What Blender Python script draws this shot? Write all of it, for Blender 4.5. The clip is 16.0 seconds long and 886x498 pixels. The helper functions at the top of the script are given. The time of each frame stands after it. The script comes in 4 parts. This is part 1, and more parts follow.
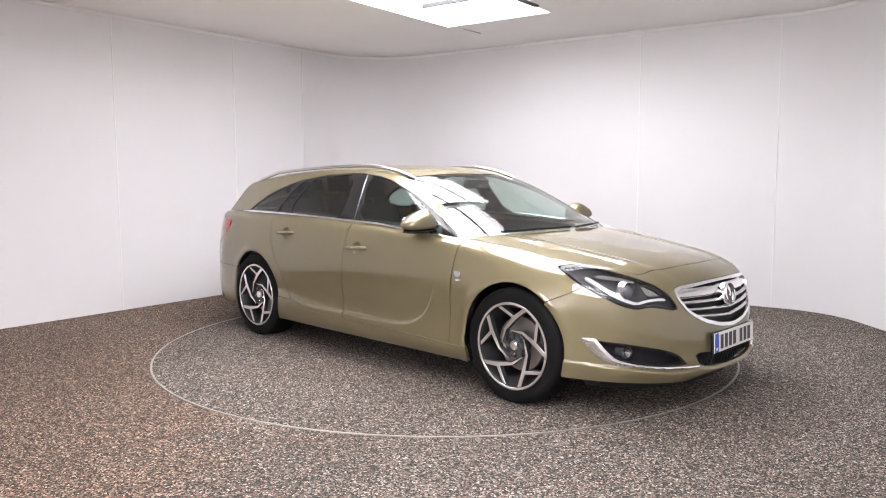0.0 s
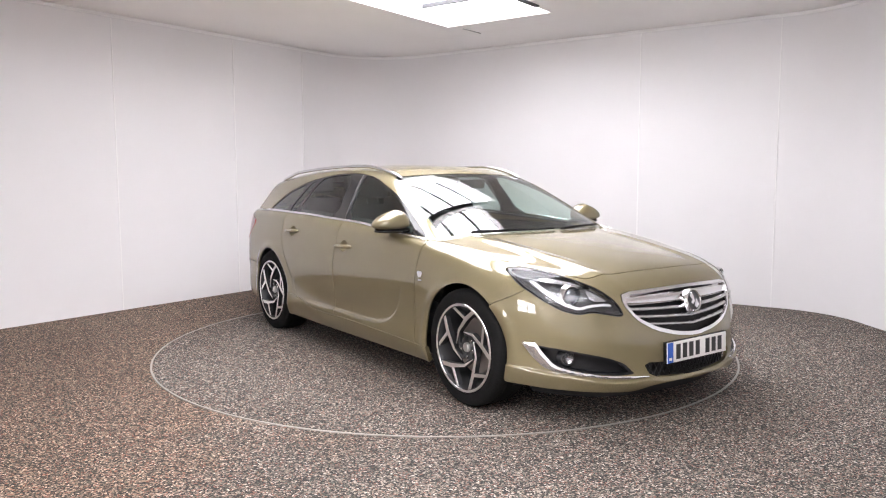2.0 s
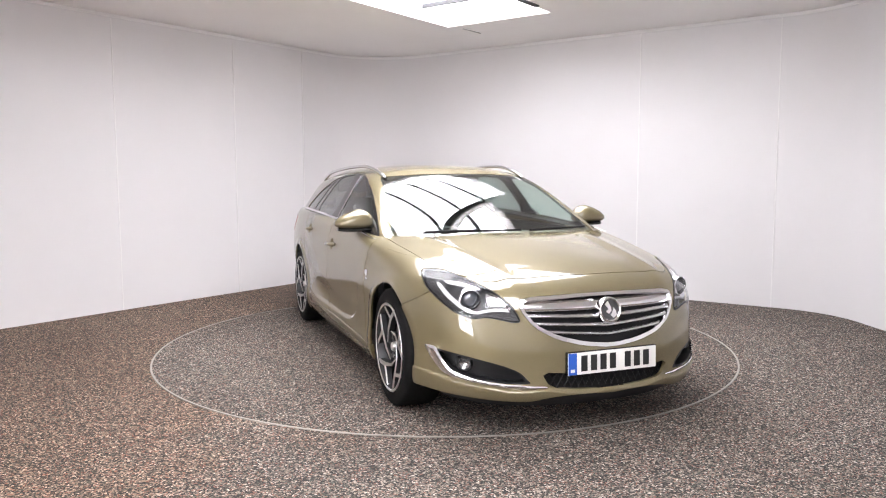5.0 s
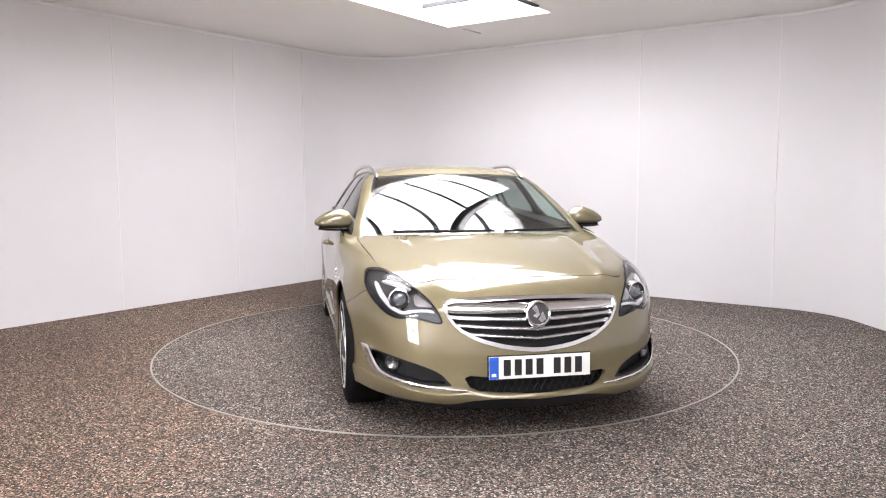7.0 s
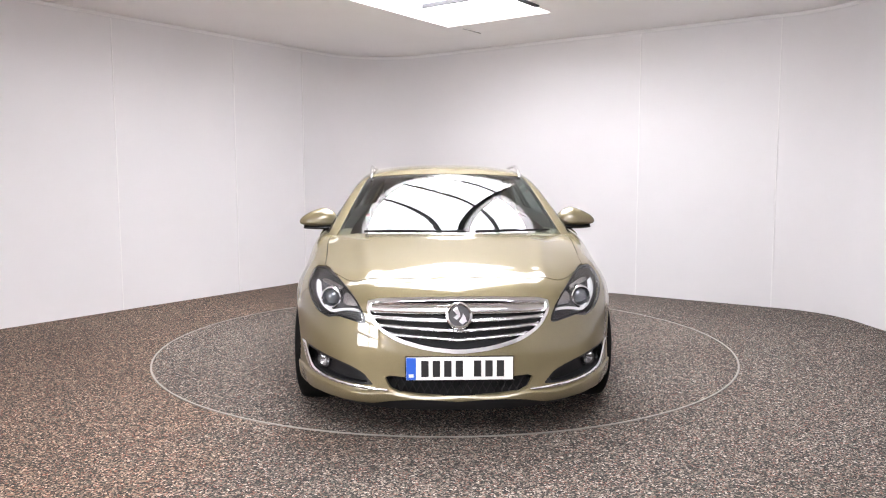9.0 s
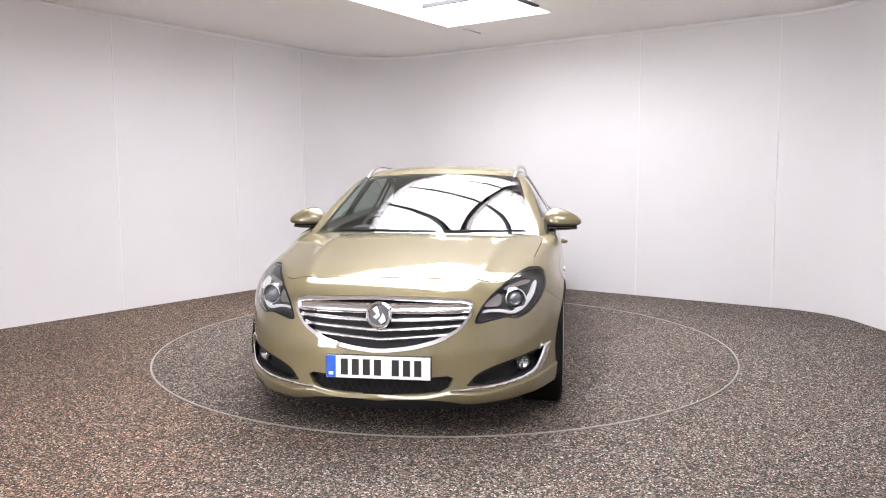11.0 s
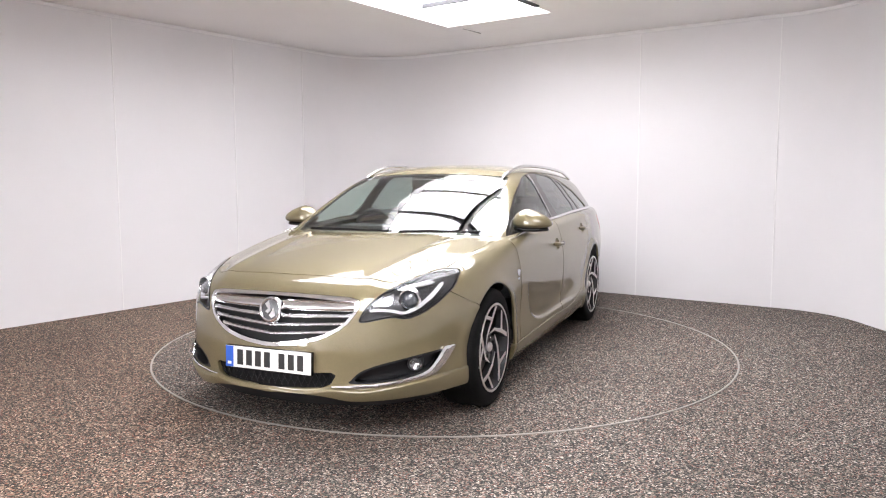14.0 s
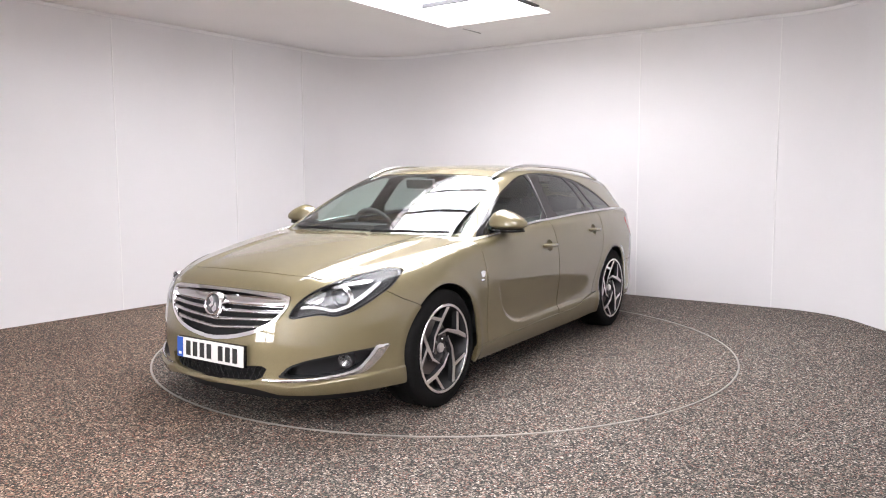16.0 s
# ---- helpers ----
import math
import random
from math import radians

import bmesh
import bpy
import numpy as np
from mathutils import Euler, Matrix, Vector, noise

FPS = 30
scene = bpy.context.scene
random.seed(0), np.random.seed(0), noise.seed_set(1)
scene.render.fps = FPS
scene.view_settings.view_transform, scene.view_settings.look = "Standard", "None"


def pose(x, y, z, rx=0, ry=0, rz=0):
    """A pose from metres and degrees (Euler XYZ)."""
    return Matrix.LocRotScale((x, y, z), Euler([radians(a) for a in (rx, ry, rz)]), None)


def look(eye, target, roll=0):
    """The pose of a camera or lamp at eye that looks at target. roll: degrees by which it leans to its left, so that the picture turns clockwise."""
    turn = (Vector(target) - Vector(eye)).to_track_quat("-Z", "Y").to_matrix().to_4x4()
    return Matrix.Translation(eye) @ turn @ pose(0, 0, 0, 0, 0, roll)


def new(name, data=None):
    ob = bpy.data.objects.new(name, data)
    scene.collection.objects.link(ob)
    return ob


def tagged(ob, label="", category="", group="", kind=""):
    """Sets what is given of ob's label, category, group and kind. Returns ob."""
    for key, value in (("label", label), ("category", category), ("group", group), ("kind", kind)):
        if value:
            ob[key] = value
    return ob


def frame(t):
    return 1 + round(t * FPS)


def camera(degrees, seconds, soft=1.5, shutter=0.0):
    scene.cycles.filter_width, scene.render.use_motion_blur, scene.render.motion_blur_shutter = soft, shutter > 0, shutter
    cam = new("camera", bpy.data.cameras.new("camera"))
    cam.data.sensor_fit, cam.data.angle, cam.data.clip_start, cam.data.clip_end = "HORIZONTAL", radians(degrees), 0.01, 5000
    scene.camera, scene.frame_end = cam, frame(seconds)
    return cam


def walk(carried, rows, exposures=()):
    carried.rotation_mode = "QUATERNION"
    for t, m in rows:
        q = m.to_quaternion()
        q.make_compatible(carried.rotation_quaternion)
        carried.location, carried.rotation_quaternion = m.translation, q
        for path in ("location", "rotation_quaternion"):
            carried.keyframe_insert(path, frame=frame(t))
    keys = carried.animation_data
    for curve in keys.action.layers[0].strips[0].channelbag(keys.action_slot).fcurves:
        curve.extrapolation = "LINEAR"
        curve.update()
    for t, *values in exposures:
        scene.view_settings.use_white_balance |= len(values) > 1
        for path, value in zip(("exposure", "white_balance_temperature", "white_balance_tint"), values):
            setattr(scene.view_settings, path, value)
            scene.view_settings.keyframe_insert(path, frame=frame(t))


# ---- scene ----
# ---- camera: it stands still; the car turns on its turntable ----
EYE = (0.0, -5.875, 1.323)
TILT = 5.60
cam = camera(61.4, 16.0, 1.1)
AIM = look(EYE, (-0.0194, EYE[1] + 10.0, EYE[2] - 10.0 * math.tan(radians(TILT))), -0.13)
walk(cam, [(0.0, AIM), (16.0, AIM)], [(0.0, 0.07), (16.0, 0.07)])

# ---- light ----
world = bpy.data.worlds.new("sky")
scene.world = world
world.use_nodes = True
wn = world.node_tree
sky = wn.nodes.new("ShaderNodeTexSky")
sky.sky_type, sky.sun_disc = "NISHITA", False
sky.sun_elevation, sky.sun_rotation = radians(50), radians(200)
wn.links.new(sky.outputs[0], wn.nodes["Background"].inputs[0])
wn.nodes["Background"].inputs[1].default_value = 0.1


# ---- materials ----
def material(name, color, rough=0.5, metal=0.0, **extra):
    m = bpy.data.materials.new(name)
    m.use_nodes = True
    b = m.node_tree.nodes["Principled BSDF"]
    b.inputs["Base Color"].default_value = (*color, 1)
    b.inputs["Roughness"].default_value = rough
    b.inputs["Metallic"].default_value = metal
    for key, value in extra.items():
        b.inputs[key.replace("_", " ")].default_value = value
    return m


def add_node(m, kind, **inputs):
    n = m.node_tree.nodes.new(kind)
    for key, value in inputs.items():
        n.inputs[key].default_value = value
    return n


def wire(m, a, b):
    m.node_tree.links.new(a, b)


def shader(m):
    return m.node_tree.nodes["Principled BSDF"]


def ramp(m, source, stops):
    r = m.node_tree.nodes.new("ShaderNodeValToRGB")
    e = r.color_ramp.elements
    while len(e) < len(stops):
        e.new(0.5)
    for k, (pos, col) in enumerate(stops):
        e[k].position, e[k].color = pos, (*col, 1)
    wire(m, source, r.inputs[0])
    return r


def bump(m, source, strength, distance):
    n = add_node(m, "ShaderNodeBump", Strength=strength, Distance=distance)
    wire(m, source, n.inputs["Height"])
    wire(m, n.outputs[0], shader(m).inputs["Normal"])
    return n


def coords(m, scale=1.0, kind="Object"):
    c = m.node_tree.nodes.new("ShaderNodeTexCoord")
    return c.outputs[kind]


def mixed(m, fac, a, b, mode="MIX"):
    n = m.node_tree.nodes.new("ShaderNodeMix")
    n.data_type, n.blend_type = "RGBA", mode
    for socket, value in ((n.inputs[0], fac), (n.inputs[6], a), (n.inputs[7], b)):
        if isinstance(value, bpy.types.NodeSocket):
            wire(m, value, socket)
        elif isinstance(value, tuple):
            socket.default_value = (*value, 1)
        else:
            socket.default_value = value
    return n.outputs[2]


def noise_tex(m, vec, scale, detail=4.0, rough=0.55):
    n = add_node(m, "ShaderNodeTexNoise", Scale=scale, Detail=detail, Roughness=rough)
    wire(m, vec, n.inputs["Vector"])
    return n.outputs["Fac"]


def painted_wall(name, color, rough):
    m = material(name, color, rough)
    v = coords(m)
    big = noise_tex(m, v, 0.9, 3)
    fine = noise_tex(m, v, 60, 2)
    tone = ramp(m, big, [(0.3, tuple(c * 0.965 for c in color)), (0.7, color)])
    wire(m, tone.outputs[0], shader(m).inputs["Base Color"])
    bump(m, fine, 0.06, 0.002)
    return m


WALL = painted_wall("white_wall_panel", (0.77, 0.755, 0.765), 0.42)
CEIL = painted_wall("white_ceiling_paint", (0.93, 0.91, 0.90), 0.75)
TRIM = painted_wall("white_trim", (0.86, 0.85, 0.85), 0.35)
FRAME = material("dark_steel_bar", (0.06, 0.06, 0.065), 0.5, 0.3)


def speckled(name, seed, dirty=False):
    """Bonded rubber granules: dark chips with beige, grey, green and rust ones between, worn paler in patches."""
    m = material(name, (0.1, 0.1, 0.1), 0.85)
    v = coords(m)
    off = add_node(m, "ShaderNodeMapping")
    off.inputs["Location"].default_value = (seed, seed * 0.7, 0)
    wire(m, v, off.inputs["Vector"])
    v = off.outputs[0]
    chips = add_node(m, "ShaderNodeTexVoronoi", Scale=130.0)
    wire(m, v, chips.inputs["Vector"])
    sep = m.node_tree.nodes.new("ShaderNodeSeparateColor")
    wire(m, chips.outputs["Color"], sep.inputs[0])
    chip = ramp(m, sep.outputs[0], [(0.0, (0.014, 0.013, 0.012)), (0.34, (0.052, 0.046, 0.043)), (0.48, (0.17, 0.145, 0.125)), (0.60, (0.085, 0.098, 0.085)),
                                    (0.70, (0.25, 0.215, 0.185)), (0.82, (0.21, 0.105, 0.080)), (0.89, (0.40, 0.36, 0.32)), (0.96, (0.56, 0.53, 0.49))])
    chip.color_ramp.interpolation = "CONSTANT"
    fine = add_node(m, "ShaderNodeTexVoronoi", Scale=230.0)
    wire(m, v, fine.inputs["Vector"])
    sep2 = m.node_tree.nodes.new("ShaderNodeSeparateColor")
    wire(m, fine.outputs["Color"], sep2.inputs[0])
    grit = ramp(m, sep2.outputs[1], [(0.0, (0.55, 0.55, 0.55)), (1.0, (1.4, 1.35, 1.3))])
    tone = mixed(m, 1.0, chip.outputs[0], grit.outputs[0], "MULTIPLY")
    worn = noise_tex(m, v, 0.55, 4)
    patch = ramp(m, worn, [(0.36, (0.82, 0.78, 0.75)), (0.62, (1.06, 1.05, 1.04))])
    tone = mixed(m, 1.0, tone, patch.outputs[0], "MULTIPLY")
    # rusty brown dirt trodden in on the side towards the west wall
    place = m.node_tree.nodes.new("ShaderNodeSeparateXYZ")
    wire(m, v, place.inputs[0])
    reach = m.node_tree.nodes.new("ShaderNodeMath")
    reach.operation = "MULTIPLY_ADD"
    wire(m, noise_tex(m, v, 1.3, 5), reach.inputs[0])
    reach.inputs[1].default_value = 3.0
    wire(m, place.outputs[0], reach.inputs[2])
    dirt = ramp(m, reach.outputs[0], [(0.0, (1.06, 0.90, 0.78)), (1.0, (0.95, 0.95, 0.95))])
    if dirty:
        tone = mixed(m, 1.0, tone, dirt.outputs[0], "MULTIPLY")
    wire(m, tone, shader(m).inputs["Base Color"])
    bump(m, chips.outputs["Distance"], 0.6, 0.003)
    return m


FLOOR = speckled("speckled_granule_floor", 0.0, True)
DECK = speckled("speckled_turntable_deck", 3.1)
STEEL = material("worn_steel_edging", (0.40, 0.375, 0.34), 0.45, 0.7)


# ---- mesh helpers ----
def mesh_object(name, verts, faces, mat, parent=None, label="", normals=None, smooth=True):
    me = bpy.data.meshes.new(name)
    me.from_pydata([tuple(map(float, v)) for v in verts], [], [tuple(map(int, f)) for f in faces])
    me.materials.append(mat)
    if smooth:
        me.shade_smooth()
    if normals is not None:
        me.normals_split_custom_set_from_vertices([tuple(map(float, n)) for n in normals])
    ob = new(name, me)
    if parent is not None:
        ob.parent = parent
    return tagged(ob, label)


def part(name, bm, mat, parent, label="", smooth_angle=30):
    me = bpy.data.meshes.new(name)
    bmesh.ops.recalc_face_normals(bm, faces=bm.faces)
    bm.to_mesh(me)
    bm.free()
    me.materials.append(mat)
    me.shade_smooth()
    me.set_sharp_from_angle(angle=radians(smooth_angle))
    ob = new(name, me)
    if parent is not None:
        ob.parent = parent
    return tagged(ob, label)


def box(bm, x0, x1, y0, y1, z0, z1, m=Matrix(), bevel=0.0):
    made = bmesh.ops.create_cube(bm, size=1.0)["verts"]
    for v in made:
        v.co = m @ Vector(((x0 + x1) / 2 + v.co.x * (x1 - x0), (y0 + y1) / 2 + v.co.y * (y1 - y0), (z0 + z1) / 2 + v.co.z * (z1 - z0)))
    if bevel:
        edges = {e for v in made for e in v.link_edges}
        bmesh.ops.bevel(bm, geom=list(edges), offset=bevel, segments=2, affect="EDGES", profile=0.7)


def lathe(bm, profile, axis_m=Matrix(), seg=64, closed=False):
    """Turns a profile of (radius, height) round the local z axis."""
    rings = []
    for r, h in profile:
        rings.append([bm.verts.new(axis_m @ Vector((r * math.cos(2 * math.pi * k / seg), r * math.sin(2 * math.pi * k / seg), h))) for k in range(seg)])
    pairs = list(zip(rings, rings[1:])) + ([(rings[-1], rings[0])] if closed else [])
    for a, b in pairs:
        for k in range(seg):
            bm.faces.new((a[k], a[(k + 1) % seg], b[(k + 1) % seg], b[k]))
    return rings


# ---- the room ----
HEIGHT = 2.88
def rounded(points, radius):
    """A polyline with its inner corners turned into arcs of the radius given."""
    out = [Vector(points[0])]
    for a, b, c in zip(points, points[1:], points[2:]):
        a, b, c = Vector(a), Vector(b), Vector(c)
        u, w = (a - b).normalized(), (c - b).normalized()
        half = u.angle(w) / 2
        cut = radius / math.tan(half)
        centre = b + (u + w).normalized() * radius / math.sin(half)
        p, q = b + u * cut, b + w * cut
        a0, a1 = math.atan2(*(p - centre).yx), math.atan2(*(q - centre).yx)
        turn = (a1 - a0 + math.pi) % (2 * math.pi) - math.pi
        for k in range(13):
            t = a0 + turn * k / 12
            out.append(centre + Vector((math.cos(t), math.sin(t))) * radius)
    out.append(Vector(points[-1]))
    return out


def strip(name, path, z0, z1, thick, mat, label, category, lift=0.0):
    """An upright wall along a path, its face on the path's right-hand side, lift metres proud of it."""
    n = len(path)
    normals = []
    for k in range(n):
        d = (path[min(k + 1, n - 1)] - path[max(k - 1, 0)]).normalized()
        normals.append(Vector((d.y, -d.x)))
    verts, faces = [], []
    for p, q in zip(path, normals):
        i, o = p + q * lift, p - q * thick
        verts += [(i.x, i.y, z0), (i.x, i.y, z1), (o.x, o.y, z1), (o.x, o.y, z0)]
    for k in range(n - 1):
        a, b = 4 * k, 4 * k + 4
        for j in range(4):
            faces.append((a + j, a + (j + 1) % 4, b + (j + 1) % 4, b + j))
    faces += [(3, 2, 1, 0), (4 * n - 4, 4 * n - 3, 4 * n - 2, 4 * n - 1)]
    ob = mesh_object(name, verts, faces, mat)
    ob.data.set_sharp_from_angle(angle=radians(35))
    return tagged(ob, label, category, kind="structure")


CORNERS = [(-4.72, -0.62), (-1.00, 4.46), (3.71, 1.24), (3.82, -1.0)]
LEFT = rounded(CORNERS, 0.9)
strip("wall_north", LEFT, -0.02, HEIGHT, 0.1, WALL, "smooth white studio wall panels with rounded corners", "wall")
strip("wall_east", [Vector((3.82, -1.004)), Vector((3.9, -7.6))], -0.02, HEIGHT, 0.1, WALL, "plain white studio wall", "wall")
strip("wall_south", [Vector((4.0, -7.6)), Vector((-4.9, -7.6))], -0.02, HEIGHT, 0.1, WALL, "plain white studio wall", "wall")
strip("wall_west", [Vector((-4.8, -7.6)), Vector((-4.722, -0.624))], -0.02, HEIGHT, 0.1, WALL, "plain white studio wall", "wall")
strip("trim", [p.copy() for p in LEFT], HEIGHT - 0.035, HEIGHT - 0.004, 0.0, TRIM, "narrow white ceiling trim", "trim", 0.012)


def seam(a, b, share, z0, z1, width=0.012):
    """A narrow cover strip on a wall panel joint."""
    a, b = Vector(a), Vector(b)
    p = a.lerp(b, share)
    d = (b - a).normalized()
    bm = bmesh.new()
    turn = Matrix.Translation((p.x, p.y, 0)) @ Matrix.Rotation(math.atan2(d.y, d.x), 4, "Z")
    box(bm, -width / 2, width / 2, -0.006, 0.004, z0, z1, turn, 0.0015)
    ob = part("joint_strip", bm, TRIM, None)
    tagged(ob, "narrow white cover strip on a wall joint", "joint strip", "wall joint strips", "structure")


for share in (0.409, 0.636, 0.80):
    seam(CORNERS[0], CORNERS[1], share, 0.0, HEIGHT - 0.04)
for share in (0.662, 0.908):
    seam(CORNERS[1], CORNERS[2], share, 0.0, HEIGHT - 0.04)

# floor with a round hole for the turntable, and the turntable in it
RING = 2.192
def annulus(bm, r0, outer, z, seg=96):
    inner = [bm.verts.new((r0 * math.cos(2 * math.pi * k / seg), r0 * math.sin(2 * math.pi * k / seg), z)) for k in range(seg)]
    rim = []
    for k in range(seg):
        c, s = math.cos(2 * math.pi * k / seg), math.sin(2 * math.pi * k / seg)
        f = outer / max(abs(c), abs(s))
        rim.append(bm.verts.new((f * c, f * s, z)))
    for k in range(seg):
        bm.faces.new((inner[k], inner[(k + 1) % seg], rim[(k + 1) % seg], rim[k]))


bm = bmesh.new()
annulus(bm, RING + 0.008, 9.0, 0.0)
tagged(part("floor", bm, FLOOR, None), "speckled grey-brown granule flooring round the turntable", "floor", kind="structure")
bm = bmesh.new()
box(bm, -9, 9, -9, 9, -0.2, -0.06)
tagged(part("subfloor", bm, FRAME, None), "dark pit floor under the turntable", "floor", kind="structure")


def turntable():
    base = new("turntable")
    tagged(base, "round floor turntable covered in speckled granule flooring with a steel rim", "turntable")
    bm = bmesh.new()
    lathe(bm, [(0.001, 0.0), (0.8, 0.0), (1.6, 0.0), (RING - 0.007, 0.0), (RING - 0.007, -0.05)], seg=128)
    part("deck", bm, DECK, base)
    bm = bmesh.new()
    lathe(bm, [(RING - 0.0065, -0.03), (RING - 0.0065, 0.004), (RING + 0.0055, 0.004), (RING + 0.0055, -0.03)], seg=160)
    part("rim", bm, STEEL, base, "worn steel edging ring")
    return base


TABLE = turntable()

# ceiling with a two-bay skylight and an added fill bay: wells through the slab, glazed on top
SKY_A = Vector((0.067, 2.155))          # the far corner of the longer bay
SKY_U = Vector((-0.582, -0.813)).normalized()   # along the skylight
SKY_V = Vector((-SKY_U.y, SKY_U.x))   # across it
# the third bay is unseen, added near the camera to brighten nose and walls
BAYS = [(0.0, 3.3, -0.03, 1.18), (0.55, 3.3, 1.25, 2.45), (4.2, 7.6, 2.8, 4.8)]
WELL = 0.19
GLASS_LIGHT = 11.0


def sky_point(u, v, z):
    p = SKY_A + SKY_U * u + SKY_V * v
    return (p.x, p.y, z)


def grid_slab(bm, us, vs, holes, z0, z1):
    """A slab of cells in the skylight's own axes, left open where holes lie, with its reveals."""
    solid = {}
    for i in range(len(us) - 1):
        for j in range(len(vs) - 1):
            mu, mv = (us[i] + us[i + 1]) / 2, (vs[j] + vs[j + 1]) / 2
            solid[i, j] = not any(a < mu < b and c < mv < d for a, b, c, d in holes)
    for (i, j), full in solid.items():
        if not full:
            continue
        c = [(us[i], vs[j]), (us[i + 1], vs[j]), (us[i + 1], vs[j + 1]), (us[i], vs[j + 1])]
        bm.faces.new([bm.verts.new(sky_point(u, v, z0)) for u, v in c])
        bm.faces.new([bm.verts.new(sky_point(u, v, z1)) for u, v in c])
        for k, (di, dj) in enumerate(((0, -1), (1, 0), (0, 1), (-1, 0))):
            if not solid.get((i + di, j + dj), False):
                a, b = c[k], c[(k + 1) % 4]
                bm.faces.new([bm.verts.new(sky_point(*p)) for p in ((*a, z0), (*b, z0), (*b, z1), (*a, z1))])
    bmesh.ops.remove_doubles(bm, verts=bm.verts, dist=1e-5)


cuts_u = sorted({-9.0, 12.0} | {c for b in BAYS for c in b[:2]})
cuts_v = sorted({-9.0, 9.0} | {c for b in BAYS for c in b[2:]})
bm = bmesh.new()
grid_slab(bm, cuts_u, cuts_v, BAYS, HEIGHT, HEIGHT + WELL)
tagged(part("ceiling", bm, CEIL, None), "plain white painted ceiling pierced by skylights", "ceiling", kind="structure")

# glows in the two skylight bays and in the added fill bay
DIFFUSER = material("skylight_and_fill_glazing", (0.9, 0.9, 0.9), 0.4)
shader(DIFFUSER).inputs["Emission Color"].default_value = (1.0, 0.985, 1.04, 1)
shader(DIFFUSER).inputs["Emission Strength"].default_value = GLASS_LIGHT


def skylight(u0, u1, v0, v1, bars, ahead=0.0):
    root = new("skylight")
    tagged(root, "bright daylit ceiling skylight with dark glazing bars; the rear one is an added fill light", "skylight", "ceiling skylights", "structure")
    step = (u1 - u0) / bars
    lines = [u0] + [u0 + k * step - ahead for k in range(1, bars)] + [u1]
    for k in range(bars):
        bm = bmesh.new()
        a, b = lines[k] + 0.004, lines[k + 1] - 0.004
        pts = [(a, v0 + 0.004), (b, v0 + 0.004), (b, v1 - 0.004), (a, v1 - 0.004)]
        lo = [bm.verts.new(sky_point(u, v, HEIGHT + WELL - 0.03)) for u, v in pts]
        hi = [bm.verts.new(sky_point(u, v, HEIGHT + WELL - 0.004)) for u, v in pts]
        bm.faces.new(lo)
        bm.faces.new(hi)
        for j in range(4):
            bm.faces.new((lo[j], lo[(j + 1) % 4], hi[(j + 1) % 4], hi[j]))
        part("pane", bm, DIFFUSER, root)
        if k:
            bm = bmesh.new()
            turn = Matrix.Translation(sky_point(lines[k], v0 + 0.003, 0)) @ Matrix.Rotation(math.atan2(SKY_V.y, SKY_V.x), 4, "Z")
            box(bm, 0, v1 - v0 - 0.006, -0.014, 0.014, HEIGHT + WELL - 0.075, HEIGHT + WELL - 0.032, turn, 0.003)
            part("glazing_bar", bm, FRAME, root, "dark steel glazing bar")


for bay in BAYS:
    skylight(*bay, {0.0: 6, 0.55: 5}.get(bay[0], 4), 0.11 if bay[0] < 1 else 0.0)


def ceiling_beam():
    bm = bmesh.new()
    turn = Matrix.Translation(sky_point(0.35, 1.215, 0)) @ Matrix.Rotation(math.atan2(SKY_U.y, SKY_U.x), 4, "Z")
    box(bm, 0, 2.95, -0.022, 0.022, HEIGHT - 0.01, HEIGHT + 0.05, turn, 0.006)
    tagged(part("ceiling_beam", bm, FRAME, None), "dark steel beam between the skylights", "beam", kind="structure")


ceiling_beam()


# tall daylit glazing in the west wall, beside and behind the camera
WINDOW = material("daylit_window_glazing", (0.9, 0.9, 0.9), 0.3)
shader(WINDOW).inputs["Emission Color"].default_value = (1.0, 0.985, 1.02, 1)
shader(WINDOW).inputs["Emission Strength"].default_value = 16.0


def west_window():
    root = new("window_1")
    tagged(root, "tall daylit window of six panes with white frames", "window", kind="structure")
    ys, zs = (-7.3, -6.2, -5.1), (0.28, 0.99, 1.70, 2.41)
    m = Matrix.Translation((-4.762, 0, 0)) @ Matrix.Rotation(radians(-0.64), 4, "Z")
    for y0, y1 in zip(ys, ys[1:]):
        for z0, z1 in zip(zs, zs[1:]):
            bm = bmesh.new()
            box(bm, 0.03, 0.055, y0 + 0.045, y1 - 0.045, z0 + 0.045, z1 - 0.045, m)
            part("pane", bm, WINDOW, root)
    for y in ys:
        bm = bmesh.new()
        box(bm, 0.0, 0.09, y - 0.045, y + 0.045, zs[0] - 0.045, zs[-1] + 0.045, m, 0.004)
        part("window_frame", bm, TRIM, root)
    for z in zs:
        for y0, y1 in zip(ys, ys[1:]):
            bm = bmesh.new()
            box(bm, 0.0, 0.085, y0 + 0.046, y1 - 0.046, z - 0.045, z + 0.045, m, 0.004)
            part("window_frame", bm, TRIM, root)


west_window()


def ceiling_line(x0, y0, x1, y1, width, mat, label):
    bm = bmesh.new()
    d = Vector((x1 - x0, y1 - y0))
    turn = Matrix.Translation((x0, y0, HEIGHT)) @ Matrix.Rotation(math.atan2(d.y, d.x), 4, "Z")
    box(bm, 0, d.length, -width / 2, width / 2, -0.006, 0.004, turn, 0.001)
    tagged(part("ceiling_joint", bm, mat, None), label, "ceiling joint", kind="structure")


GREY = material("grey_joint_filler", (0.42, 0.40, 0.39), 0.8)
ceiling_line(0.20, 2.24, 0.40, 2.50, 0.012, GREY, "short grey hairline crack in the ceiling")
